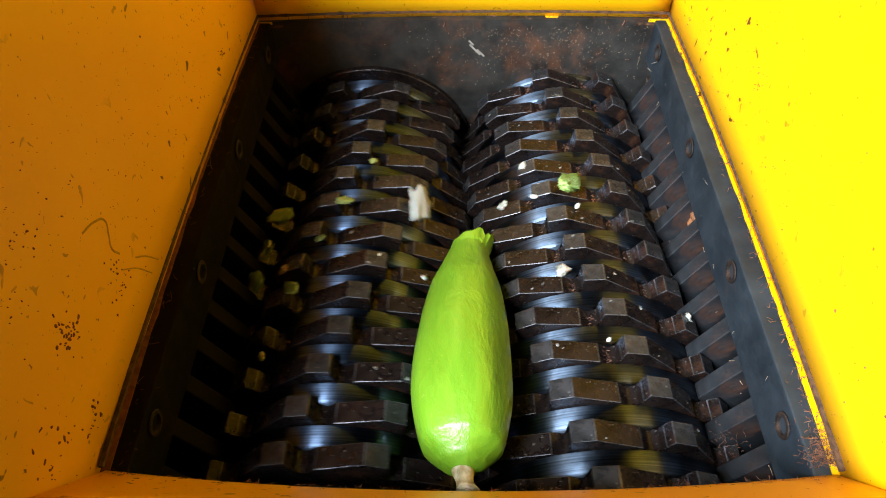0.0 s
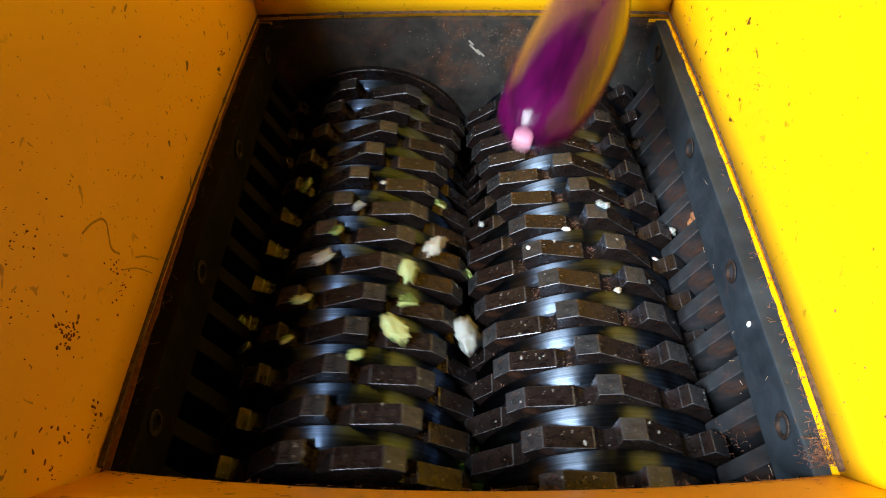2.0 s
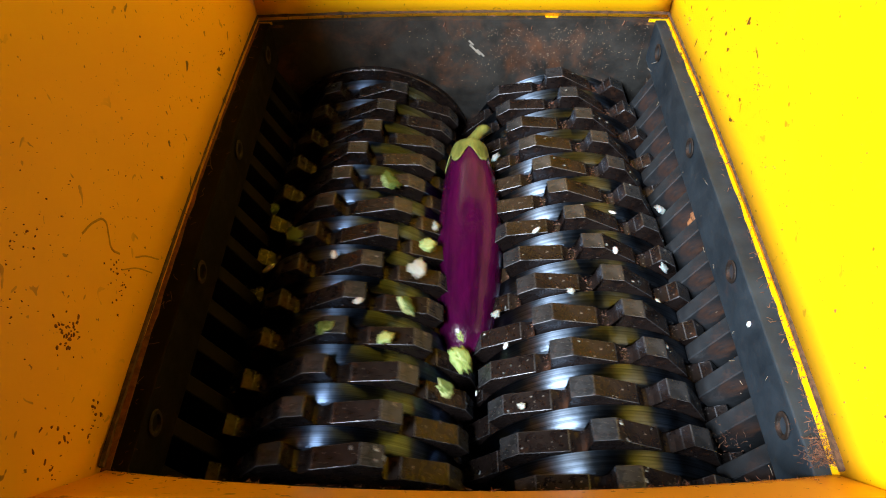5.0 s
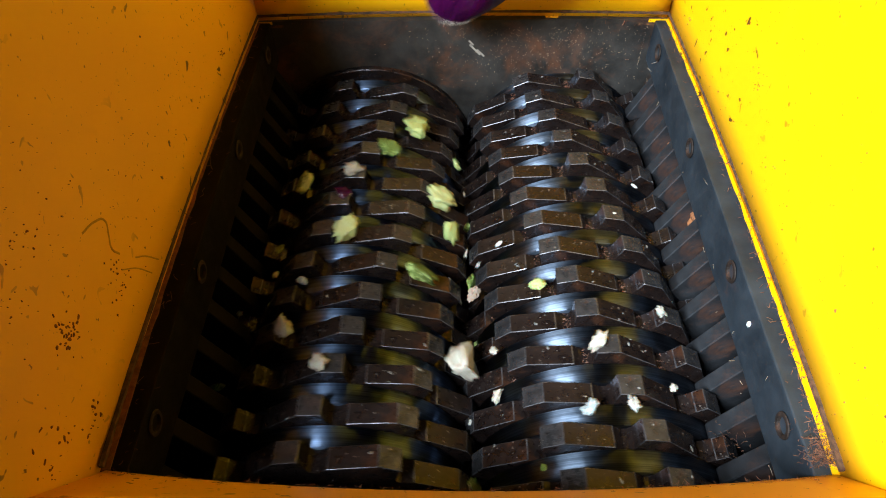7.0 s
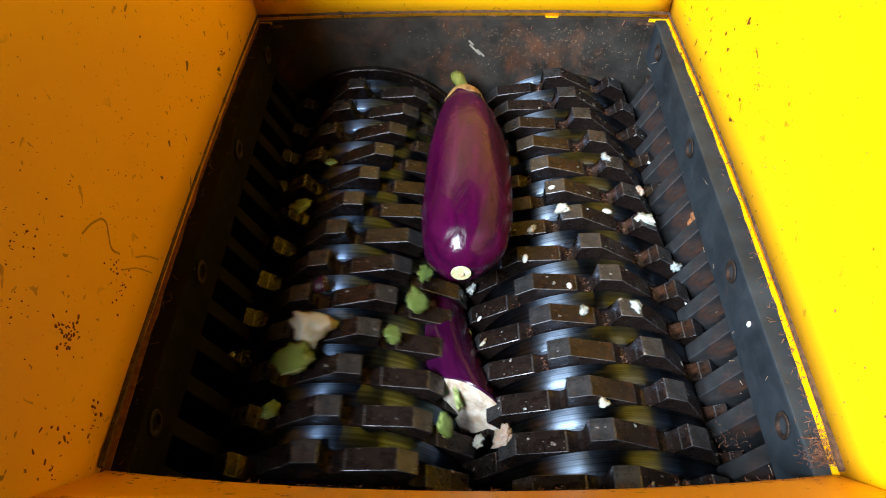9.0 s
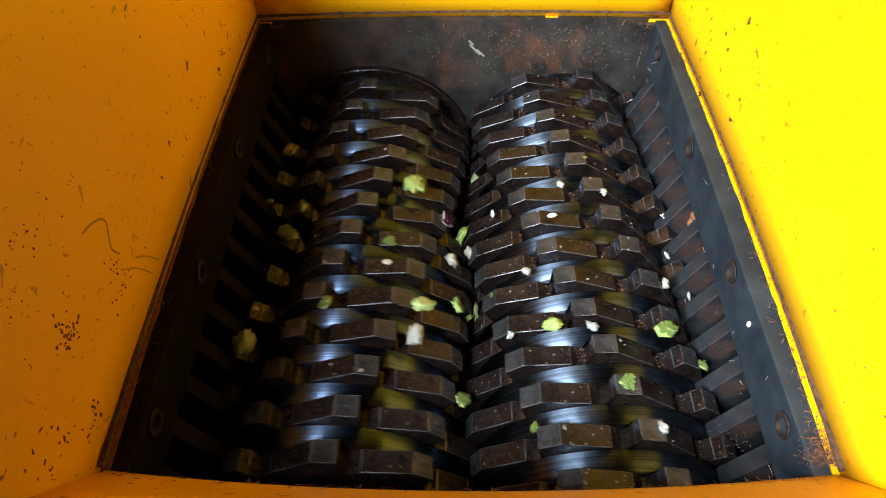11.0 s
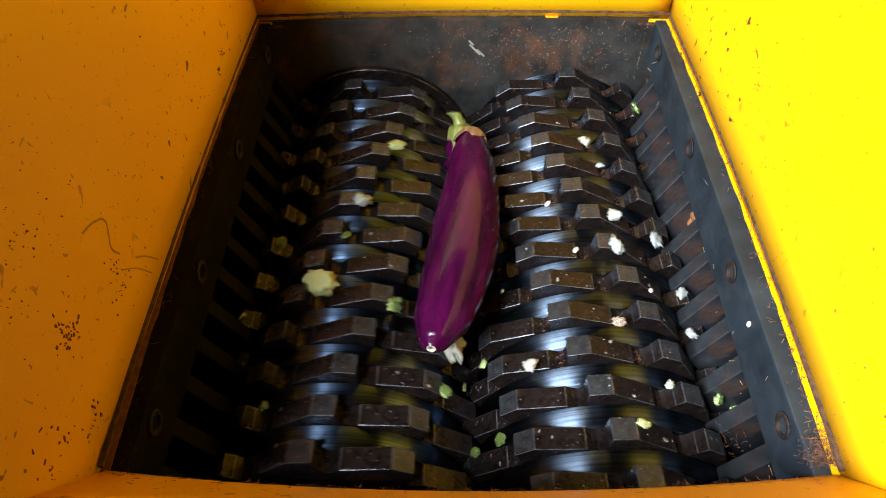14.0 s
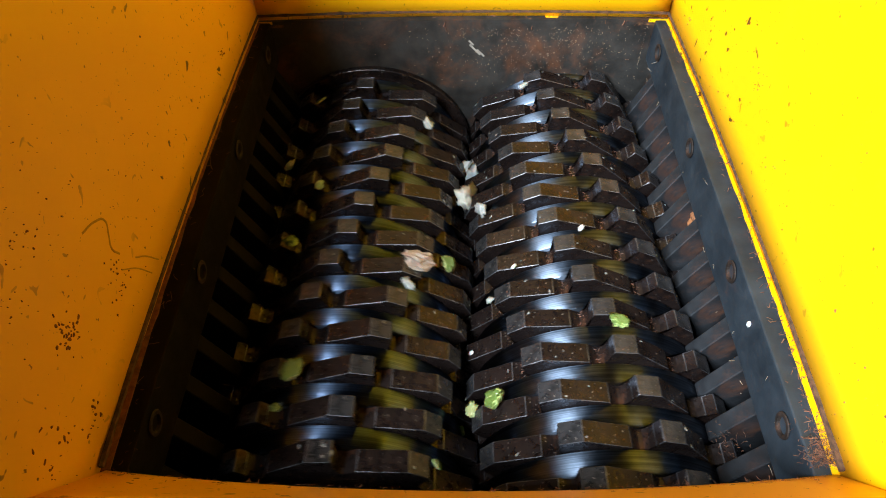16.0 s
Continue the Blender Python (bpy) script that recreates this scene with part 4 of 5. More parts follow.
ride("left", "browned", 11.59, 0.461, 0.030)
ride("left", "browned", 11.31, 0.483, 0.015)
ride("left", "marrow", 11.39, 0.426, 0.018)
ride("left", "pale", 11.55, 0.296, 0.028)
ride("left", "pale", 11.31, 0.262, 0.027)
ride("left", "green", 11.61, 0.260, 0.017)
ride("left", "pale", 11.63, 0.234, 0.019)
ride("left", "marrow", 11.65, 0.198, 0.023)
ride("left", "green", 11.76, 0.323, 0.017)
ride("left", "pale", 11.70, 0.382, 0.014)
ride("left", "marrow", 11.17, 0.391, 0.011)
ride("left", "browned", 11.31, 0.293, 0.011)
ride("right", "pale", 10.53, 0.326, 0.010)
ride("right", "seed", 10.75, 0.377, 0.012)
ride("right", "marrow", 11.37, 0.265, 0.025)
ride("right", "pale", 11.46, 0.312, 0.011)
ride("right", "marrow", 11.63, 0.246, 0.015)
ride("right", "pale", 11.73, 0.400, 0.018)
ride("right", "pale", 11.74, 0.317, 0.010)
ride("right", "green", 11.05, 0.219, 0.017)
ride("right", "pale", 11.20, 0.185, 0.014)
ride("right", "pale", 12.10, 0.229, 0.012)
ride("right", "seed", 11.99, 0.326, 0.010)
ride("right", "green", 11.04, 0.445, 0.009)
ride("left", "pale", 12.10, 0.489, 0.027)
ride("left", "pale", 12.00, 0.386, 0.024)
ride("left", "purple", 12.01, 0.357, 0.018)
ride("left", "pale", 11.91, 0.309, 0.037)
ride("left", "green", 12.11, 0.307, 0.017)
ride("left", "pale", 11.95, 0.231, 0.020)
ride("left", "marrow", 11.91, 0.256, 0.015)
ride("left", "browned", 12.31, 0.333, 0.024)
ride("left", "browned", 12.23, 0.204, 0.015)
ride("right", "green", 12.13, 0.410, 0.012)
ride("right", "pale", 12.46, 0.371, 0.011)
ride("right", "marrow", 12.29, 0.161, 0.021)
ride("right", "pale", 12.36, 0.278, 0.013)
ride("right", "pale", 12.01, 0.490, 0.010)
ride("right", "pale", 12.45, 0.344, 0.010)
ride("left", "pale", 12.42, 0.267, 0.031)
ride("left", "marrow", 12.58, 0.352, 0.020)
ride("left", "green", 12.49, 0.427, 0.014)
ride("left", "browned", 12.97, 0.253, 0.024)
ride("left", "green", 12.59, 0.170, 0.019)
ride("left", "green", 12.30, 0.177, 0.015)
ride("left", "pale", 12.34, 0.389, 0.010)
ride("left", "seed", 12.06, 0.259, 0.006)
ride("left", "browned", 12.51, 0.223, 0.007)
ride("right", "pale", 12.57, 0.304, 0.011)
ride("right", "green", 12.87, 0.315, 0.008)
ride("right", "marrow", 12.86, 0.252, 0.011)
ride("right", "pale", 12.83, 0.454, 0.017)
ride("left", "pale", 13.02, 0.224, 0.031)
ride("left", "marrow", 13.14, 0.355, 0.018)
ride("left", "pale", 12.90, 0.369, 0.013)
ride("left", "green", 13.30, 0.422, 0.015)
ride("left", "browned", 13.17, 0.320, 0.011)
ride("left", "pale", 12.71, 0.228, 0.009)
ride("left", "green", 13.24, 0.265, 0.016)
ride("left", "green", 12.86, 0.197, 0.014)
ride("right", "marrow", 13.12, 0.259, 0.012)
ride("right", "seed", 13.32, 0.317, 0.007)
ride("right", "green", 13.03, 0.191, 0.014)
ride("right", "seed", 12.72, 0.411, 0.009)
ride("left", "pale", 13.62, 0.271, 0.046)
ride("left", "pale", 13.47, 0.407, 0.010)
ride("left", "marrow", 13.86, 0.467, 0.018)
ride("left", "green", 13.67, 0.350, 0.012)
ride("left", "green", 13.62, 0.230, 0.015)
ride("right", "pale", 13.49, 0.241, 0.015)
ride("right", "green", 13.25, 0.193, 0.013)
ride("right", "seed", 13.74, 0.392, 0.009)
ride("right", "browned", 13.22, 0.479, 0.010)
ride("right", "seed", 13.88, 0.337, 0.010)
ride("left", "pale", 13.96, 0.391, 0.019)
ride("left", "marrow", 14.06, 0.302, 0.028)
ride("left", "marrow", 13.81, 0.288, 0.021)
ride("left", "green", 14.24, 0.357, 0.014)
ride("left", "marrow", 14.40, 0.421, 0.010)
ride("left", "green", 13.99, 0.352, 0.010)
ride("left", "green", 14.18, 0.205, 0.010)
ride("right", "browned", 14.07, 0.268, 0.014)
ride("right", "seed", 14.35, 0.302, 0.008)
ride("right", "marrow", 14.10, 0.188, 0.013)
ride("right", "pale", 14.32, 0.220, 0.009)
ride("left", "green", 14.63, 0.293, 0.019)
ride("left", "green", 14.66, 0.257, 0.018)
ride("left", "green", 14.39, 0.297, 0.014)
ride("left", "green", 14.43, 0.256, 0.012)
ride("left", "pale", 14.69, 0.230, 0.019)
ride("left", "green", 14.72, 0.201, 0.021)
ride("left", "green", 14.76, 0.348, 0.012)
ride("right", "pale", 14.62, 0.273, 0.015)
ride("right", "pale", 15.17, 0.420, 0.021)
ride("right", "marrow", 14.70, 0.554, 0.023)
ride("right", "marrow", 14.75, 0.223, 0.015)
ride("right", "seed", 14.91, 0.329, 0.008)
ride("right", "pale", 14.13, 0.435, 0.011)
ride("left", "pale", 15.00, 0.419, 0.032)
ride("left", "pale", 15.06, 0.396, 0.031)
ride("left", "browned", 15.18, 0.482, 0.021)
ride("left", "green", 15.10, 0.355, 0.018)
ride("left", "marrow", 14.89, 0.327, 0.017)
ride("left", "marrow", 14.94, 0.290, 0.014)
ride("left", "pale", 14.97, 0.260, 0.022)
ride("left", "browned", 15.02, 0.230, 0.017)
ride("left", "browned", 15.38, 0.296, 0.017)
ride("right", "seed", 15.43, 0.336, 0.008)
ride("right", "seed", 14.96, 0.279, 0.009)
ride("right", "pale", 14.63, 0.312, 0.016)
ride("right", "marrow", 14.99, 0.226, 0.019)
ride("right", "pale", 15.64, 0.561, 0.013)
ride("right", "pale", 14.16, 0.374, 0.019)
ride("right", "pale", 14.13, 0.341, 0.020)
ride("right", "pale", 14.06, 0.465, 0.014)
ride("left", "browned", 15.44, 0.497, 0.035)
ride("left", "pale", 15.50, 0.451, 0.037)
ride("left", "browned", 15.75, 0.337, 0.029)
ride("left", "marrow", 15.62, 0.351, 0.020)
ride("left", "green", 15.23, 0.200, 0.016)
ride("left", "green", 15.65, 0.172, 0.011)
ride("right", "marrow", 16.06, 0.269, 0.021)
ride("right", "marrow", 15.22, 0.224, 0.024)
ride("right", "seed", 15.93, 0.360, 0.009)
ride("right", "pale", 15.20, 0.314, 0.011)
ride("right", "pale", 14.49, 0.357, 0.023)
ride("left", "marrow", 16.20, 0.541, 0.013)
ride("left", "marrow", 16.20, 0.354, 0.017)
ride("left", "browned", 16.30, 0.460, 0.014)
ride("left", "marrow", 16.13, 0.414, 0.011)
ride("left", "pale", 15.73, 0.515, 0.016)
ride("left", "pale", 15.78, 0.312, 0.013)
ride("right", "pale", 14.96, 0.501, 0.021)
ride("left", "green", 16.10, 0.227, 0.019)
ride("left", "green", 16.14, 0.202, 0.011)
ride("left", "green", 4.87, 0.417, 0.022)
ride("left", "seed", 4.59, 0.417, 0.008)
ride("left", "pale", 4.67, 0.386, 0.012)
ride("left", "marrow", 4.72, 0.357, 0.017)
ride("left", "pale", 4.76, 0.328, 0.022)
ride("left", "pale", 4.45, 0.358, 0.028)
ride("left", "pale", 4.52, 0.329, 0.022)
ride("left", "marrow", 4.80, 0.290, 0.019)
ride("left", "marrow", 4.55, 0.288, 0.021)
ride("left", "marrow", 4.56, 0.263, 0.028)
ride("left", "marrow", 4.63, 0.231, 0.020)
ride("left", "marrow", 4.84, 0.256, 0.014)
ride("left", "green", 5.03, 0.262, 0.016)
ride("left", "pale", 4.29, 0.287, 0.013)
ride("right", "seed", 5.13, 0.337, 0.009)
ride("right", "seed", 4.64, 0.365, 0.012)
ride("right", "pale", 4.81, 0.297, 0.009)
ride("right", "pale", 4.31, 0.476, 0.011)
ride("left", "green", 5.17, 0.359, 0.017)
ride("left", "seed", 5.02, 0.332, 0.009)
ride("left", "seed", 4.94, 0.287, 0.010)
ride("left", "marrow", 5.47, 0.324, 0.022)
ride("left", "marrow", 5.51, 0.265, 0.026)
ride("left", "green", 5.36, 0.414, 0.016)
ride("left", "pale", 5.81, 0.329, 0.034)
ride("left", "browned", 5.87, 0.301, 0.029)
ride("left", "green", 5.92, 0.413, 0.011)
ride("left", "marrow", 5.77, 0.395, 0.010)
ride("left", "green", 5.59, 0.290, 0.020)
ride("left", "seed", 5.27, 0.333, 0.014)
ride("left", "green", 5.87, 0.257, 0.017)
ride("left", "marrow", 5.67, 0.227, 0.024)
ride("left", "green", 5.73, 0.197, 0.017)
ride("right", "seed", 5.78, 0.342, 0.010)
ride("right", "seed", 5.16, 0.379, 0.009)
ride("right", "pale", 5.93, 0.385, 0.014)
ride("right", "pale", 5.39, 0.294, 0.006)
ride("right", "pale", 6.22, 0.266, 0.011)
ride("right", "pale", 6.09, 0.360, 0.009)
ride("left", "pale", 9.70, 0.355, 0.022)
ride("left", "marrow", 9.55, 0.291, 0.021)
ride("left", "marrow", 9.64, 0.235, 0.029)
ride("left", "pale", 9.40, 0.260, 0.013)
ride("left", "green", 9.52, 0.323, 0.014)
ride("left", "green", 9.83, 0.255, 0.015)
ride("left", "pale", 9.73, 0.327, 0.010)
ride("left", "green", 9.67, 0.201, 0.008)
ride("right", "pale", 9.63, 0.338, 0.018)
ride("right", "seed", 9.67, 0.304, 0.008)
ride("right", "pale", 8.89, 0.203, 0.012)
ride("left", "marrow", 10.18, 0.391, 0.023)
ride("left", "marrow", 9.91, 0.383, 0.031)
ride("left", "green", 10.23, 0.360, 0.019)
ride("left", "green", 10.41, 0.392, 0.020)
ride("left", "browned", 10.08, 0.303, 0.029)
ride("left", "browned", 9.76, 0.303, 0.030)
ride("left", "pale", 10.08, 0.263, 0.044)
ride("left", "green", 10.12, 0.234, 0.029)
ride("left", "green", 10.17, 0.209, 0.027)
ride("left", "browned", 10.19, 0.172, 0.029)
ride("left", "browned", 10.32, 0.291, 0.013)
ride("left", "green", 10.35, 0.235, 0.024)
ride("left", "green", 9.65, 0.436, 0.013)
ride("right", "marrow", 10.66, 0.269, 0.021)
ride("right", "pale", 9.98, 0.384, 0.017)
ride("right", "green", 9.93, 0.314, 0.011)
ride("right", "seed", 10.27, 0.406, 0.011)
ride("right", "pale", 10.37, 0.272, 0.011)
ride("left", "marrow", 10.41, 0.489, 0.031)
ride("left", "marrow", 10.78, 0.422, 0.027)
ride("left", "purple", 10.63, 0.400, 0.017)
ride("left", "pale", 10.33, 0.416, 0.030)
ride("left", "marrow", 10.42, 0.327, 0.024)
ride("left", "pale", 10.76, 0.263, 0.020)
ride("left", "green", 10.54, 0.231, 0.017)
ride("left", "green", 10.86, 0.352, 0.012)
ride("right", "marrow", 10.26, 0.315, 0.011)
ride("right", "pale", 10.89, 0.264, 0.012)
ride("right", "green", 10.48, 0.193, 0.011)
ride("left", "seed", 10.89, 0.460, 0.007)
ride("left", "marrow", 11.20, 0.364, 0.021)
ride("left", "seed", 10.86, 0.329, 0.010)
ride("right", "marrow", 9.90, 0.408, 0.034)
ride("left", "pale", 10.59, 0.359, 0.016)
ride("left", "marrow", 10.72, 0.296, 0.020)
ride("left", "marrow", 10.56, 0.316, 0.020)
ride("left", "marrow", 11.03, 0.285, 0.014)
ride("right", "seed", 11.57, 0.348, 0.010)
ride("right", "pale", 11.15, 0.403, 0.011)
ride("right", "pale", 10.82, 0.412, 0.009)

KINDS = {
    "pale": ((PALE_FLESH, PALE_FLESH), "torn pale flesh scrap carried on the cutters"),
    "marrow": ((GREEN_FLESH, SCRAP_GREEN), "chunk of pale green marrow flesh with skin"),
    "green": ((GREEN_FLESH, SCRAP_GREEN), "scrap of light green skin and flesh on the cutters"),
    "browned": ((BROWN_FLESH, PALE_FLESH), "browned pulpy scrap of aubergine flesh"),
    "seed": ((SEED, SEED), "small white vegetable seed stuck on the cutters"),
    "purple": ((WHITE_FLESH, PURPLE), "scrap of purple skin with white flesh"),
}


def scrap_mesh(kind, seed):
    """A torn lump about one unit across; skin covers its upper or its lower side."""
    rng = random.Random(seed * 17 + len(kind))
    bm = bmesh.new()
    bmesh.ops.create_icosphere(bm, subdivisions=2 if kind == "seed" else 3, radius=0.5)
    off = Vector((rng.uniform(0, 50), rng.uniform(0, 50), rng.uniform(0, 50)))
    if kind == "seed":
        flat = (1.0, 0.58, 0.35)
    else:
        flat = (1.0, rng.uniform(0.5, 0.9), rng.uniform(0.26, 0.5))
    for v in bm.verts:
        d = v.co.normalized()
        if kind != "seed":
            k = 1 + 0.50 * noise.noise(d * 1.3 + off) + 0.26 * noise.noise(d * 2.9 + off) + 0.52 * noise.noise(d * 4.5 + off) + 0.30 * noise.noise(d * 9.0 + off)
            v.co = v.co * k
            if kind in ("marrow", "green", "purple"):
                v.co.z = max(min(v.co.z, 0.30), -0.32)
        v.co = Vector((v.co.x * flat[0], v.co.y * flat[1], v.co.z * flat[2]))
    if kind != "seed":
        for _ in range(4):
            d = Vector((rng.gauss(0, 1), rng.gauss(0, 1), rng.gauss(0, 0.5))).normalized()
            hit = rng.uniform(0.22, 0.36)
            for v in bm.verts:
                over = v.co.dot(d) - hit
                if over > 0:
                    v.co -= d * over * 0.85
        for v in bm.verts:
            v.co += v.co.normalized() * 0.09 * noise.noise(v.co * 11 + off)
    bm.normal_update()
    side = rng.choice((-1, 1)) if kind != "green" else 1
    for f in bm.faces:
        if f.normal.z * side > (0.75 if kind == "marrow" else 0.35):
            f.material_index = 1
    return link_mesh("scrap", bm, KINDS[kind][0], kind != "browned")


SCRAP_MESHES = {k: [scrap_mesh(k, s) for s in range(9)] for k in KINDS}
SCRAPS = []
for number, (rotor_side, kind, top, y, size) in enumerate(RIDES):
    ob = new("vegetable_seed" if kind == "seed" else "vegetable_scrap", SCRAP_MESHES[kind][number % 9])
    ob.scale = (size * (0.9 if kind == "seed" else 1.0) * (0.84 if rotor_side == "right" else 1.0),) * 3
    tagged(ob, KINDS[kind][1], "seed" if kind == "seed" else "vegetable scrap", "scraps carried by the rotors")
    SCRAPS.append((ob, rotor_side, top, y, size))

stuck_seed = new("vegetable_seed", SCRAP_MESHES["seed"][0])
stuck_seed.scale = (0.0062,) * 3
tagged(stuck_seed, "small white vegetable seed stuck on the comb bar", "seed", "scraps carried by the rotors")


# ---- what moves ----
def lying(tip, stem, spin=0.0):
    """The pose of a fruit whose tip and stalk end lie at these places, turned about its length by spin degrees."""
    tip, y = Vector(tip), (Vector(stem) - Vector(tip)).normalized()
    z = Vector((0, 0, 1)) - y * y.z
    z = z.normalized() if z.length > 0.05 else Vector((0, 1, 0))
    x = y.cross(z)
    m = Matrix((x, y, z)).transposed().to_4x4()
    return Matrix.Translation(tip) @ m @ pose(0, 0, 0, 0, spin, 0)


def fed(thing, rows, spin=0.0, wait=None, sink=()):
    """Keys a fruit: it waits above, drops in, and is drawn down between the rotors into the tray."""
    out = []
    if wait:
        t0 = rows[0][0]
        out += [(0.0, lying(*wait, spin)), (t0 - 0.25, lying(*wait, spin))]
    out += [(t, lying(a, b, spin)) for t, a, b in rows]
    last = rows[-1]
    for t, dz, dx in sink:
        a, b = Vector(last[1]), Vector(last[2])
        out.append((t, lying(a + Vector((dx, 0, dz)), b + Vector((dx, 0, dz)), spin)))
    if out[-1][0] < 16:
        out.append((16.0, out[-1][1]))
    walk(thing, out)


def motions():
    for ob, x, speed in ((right_rotor, AXR, RIGHT_SPEED), (left_rotor, AXL, LEFT_SPEED)):
        walk(ob, [(t / 4, pose(x, 0, AZ, 0, speed * t / 4, 0)) for t in range(65)])
    for number, (ob, side, top, y, size) in enumerate(SCRAPS):
        rng = random.Random(number)
        x, speed = (AXL, LEFT_SPEED) if side == "left" else (AXR, RIGHT_SPEED)
        turn = pose(0, 0, 0, rng.uniform(-25, 25), rng.uniform(-25, 25), rng.uniform(0, 360))
        way = 1 if side == "left" else -1
        lift = TIP - 0.003 + 0.2 * size
        rest_in = pose(x - way * 0.03, y, FLOOR + 0.3 * size) @ turn
        rest_out = pose(x + way * (0.03 + rng.uniform(-0.02, 0.03)), y, FLOOR + 0.3 * size) @ turn
        rows = []
        for a in range(-140, 141, 28):
            t = top + a * way / speed
            if 0.0 <= t <= 16.0:
                rows.append((t, pose(x, y, AZ, 0, a * way, 0) @ pose(0, 0, lift) @ turn))
        first, last = top - 140 / abs(speed), top + 140 / abs(speed)
        if first > 0.4:
            rows = [(0.0, rest_in), (first - 0.35, rest_in)] + rows
        elif first > 0:
            rows = [(0.0, rest_in)] + rows
        else:
            a = -top * speed * way
            rows = [(0.0, pose(x, y, AZ, 0, a * way, 0) @ pose(0, 0, lift) @ turn)] + [r for r in rows if r[0] > 0.05]
        if last < 15.6:
            rows += [(last + 0.35, rest_out), (16.0, rest_out)]
        elif last < 16:
            rows += [(16.0, rest_out)]
        else:
            a = (16.0 - top) * speed * way
            rows = [r for r in rows if r[0] < 15.95] + [(16.0, pose(x, y, AZ, 0, a * way, 0) @ pose(0, 0, lift) @ turn)]
        walk(ob, rows)
    down, up = pose(0.15, 0.25, FLOOR + 0.004), pose(BXR - 0.001, 0.2423, -0.0147, 0, 90, 20)
    walk(stuck_seed, [(0.0, down), (1.05, down), (1.2, pose(0.17, 0.25, -0.04)), (1.3, up), (16.0, up)])
    fed(courgette, [
        (0.0, (0.004, 0.152, -0.042), (0.012, 0.360, -0.082)),
        (0.5, (0.002, 0.150, -0.048), (0.012, 0.346, -0.130)),
        (1.0, (0.006, 0.150, -0.064), (0.010, 0.336, -0.170)),
        (1.5, (0.008, 0.150, -0.087), (0.010, 0.336, -0.196)),
        (1.8, (0.010, 0.150, -0.116), (0.010, 0.336, -0.222)),
        (2.1, (0.010, 0.150, -0.165), (0.010, 0.336, -0.262))],
        sink=((2.6, -0.12, 0), (3.0, -0.16, 0)))
    walk(CHUNKS[2], [(0.0, pose(0, 0, 0)), (0.35, pose(0, 0, 0)), (0.5, pose(0, 0.004, -0.010)), (0.7, pose(0, 0.012, -0.055)), (1.0, pose(0, 0.012, -0.150)), (2.0, pose(0, 0.012, -0.150)), (3.0, pose(0.04, 0.012, 0)), (16.0, pose(0.04, 0.012, 0))])
    walk(CHUNKS[1], [(0.0, pose(0, 0, 0)), (0.65, pose(0, 0, 0)), (1.0, pose(0, 0, -0.022)), (1.3, pose(0, 0.004, -0.060)), (1.8, pose(0, 0.004, -0.120)), (2.2, pose(0, 0.004, -0.120)), (3.0, pose(-0.03, 0.004, 0)), (16.0, pose(-0.03, 0.004, 0))])
    walk(CHUNKS[3], [(0.0, pose(0, 0, 0)), (1.0, pose(0, 0, 0)), (1.2, pose(0, 0, -0.020)), (1.45, pose(0, 0.004, -0.065)), (1.8, pose(0, 0.004, -0.120)), (2.2, pose(0, 0.004, -0.120)), (3.0, pose(0.03, 0.004, 0)), (16.0, pose(0.03, 0.004, 0))])
    walk(egg_e_flank, [(0.0, pose(0, 0, 0)), (14.52, pose(0, 0, 0)), (14.72, pose(0.002, 0, -0.018)), (14.9, pose(0, 0, -0.055)), (15.2, pose(0, 0, -0.110)), (16.0, pose(0, 0, -0.110))])
    walk(egg_e_rest, [(0.0, pose(0, 0, 0)), (15.06, pose(0, 0, 0)), (15.16, pose(-0.006, 0, -0.020)), (15.28, pose(-0.008, 0, -0.050)), (15.5, pose(-0.006, 0, -0.110)), (16.0, pose(-0.006, 0, -0.110))])
    fed(egg_a, [
        (1.9, (0.041, 0.219, 0.220), (0.106, 0.431, 0.202)),
        (2.0, (0.040, 0.298, 0.100), (0.120, 0.505, 0.097)),
        (2.1, (-0.044, 0.305, 0.020), (0.111, 0.463, 0.036)),
        (2.2, (-0.130, 0.446, 0.000), (0.089, 0.483, 0.003)),
        (2.3, (-0.133, 0.485, -0.005), (0.086, 0.525, -0.002)),
        (2.5, (-0.136, 0.507, -0.005), (0.084, 0.490, 0.024)),
        (2.8, (-0.147, 0.484, -0.005), (0.069, 0.538, -0.016)),
        (3.0, (-0.160, 0.464, -0.008), (0.053, 0.528, -0.013)),
        (3.1, (-0.142, 0.437, -0.010), (0.050, 0.546, -0.031)),
        (3.2, (-0.114, 0.387, -0.010), (0.045, 0.541, -0.024)),
        (3.3, (-0.078, 0.354, -0.015), (0.043, 0.540, -0.025)),
        (3.4, (-0.041, 0.323, -0.020), (0.047, 0.527, -0.020)),
        (3.5, (-0.001, 0.297, -0.035), (0.029, 0.516, -0.011)),
        (3.7, (0.006, 0.293, -0.045), (0.019, 0.513, -0.018)),
        (3.9, (0.007, 0.283, -0.050), (0.017, 0.502, -0.013)),
        (4.2, (0.005, 0.271, -0.060), (0.014, 0.489, -0.023))],
        spin=20, wait=((0.041, 0.469, 0.570), (0.106, 0.681, 0.552)), sink=((4.8, -0.045, 0.0), (5.4, -0.09, 0.0), (6.0, -0.16, 0.0), (6.4, -0.24, 0.0)))
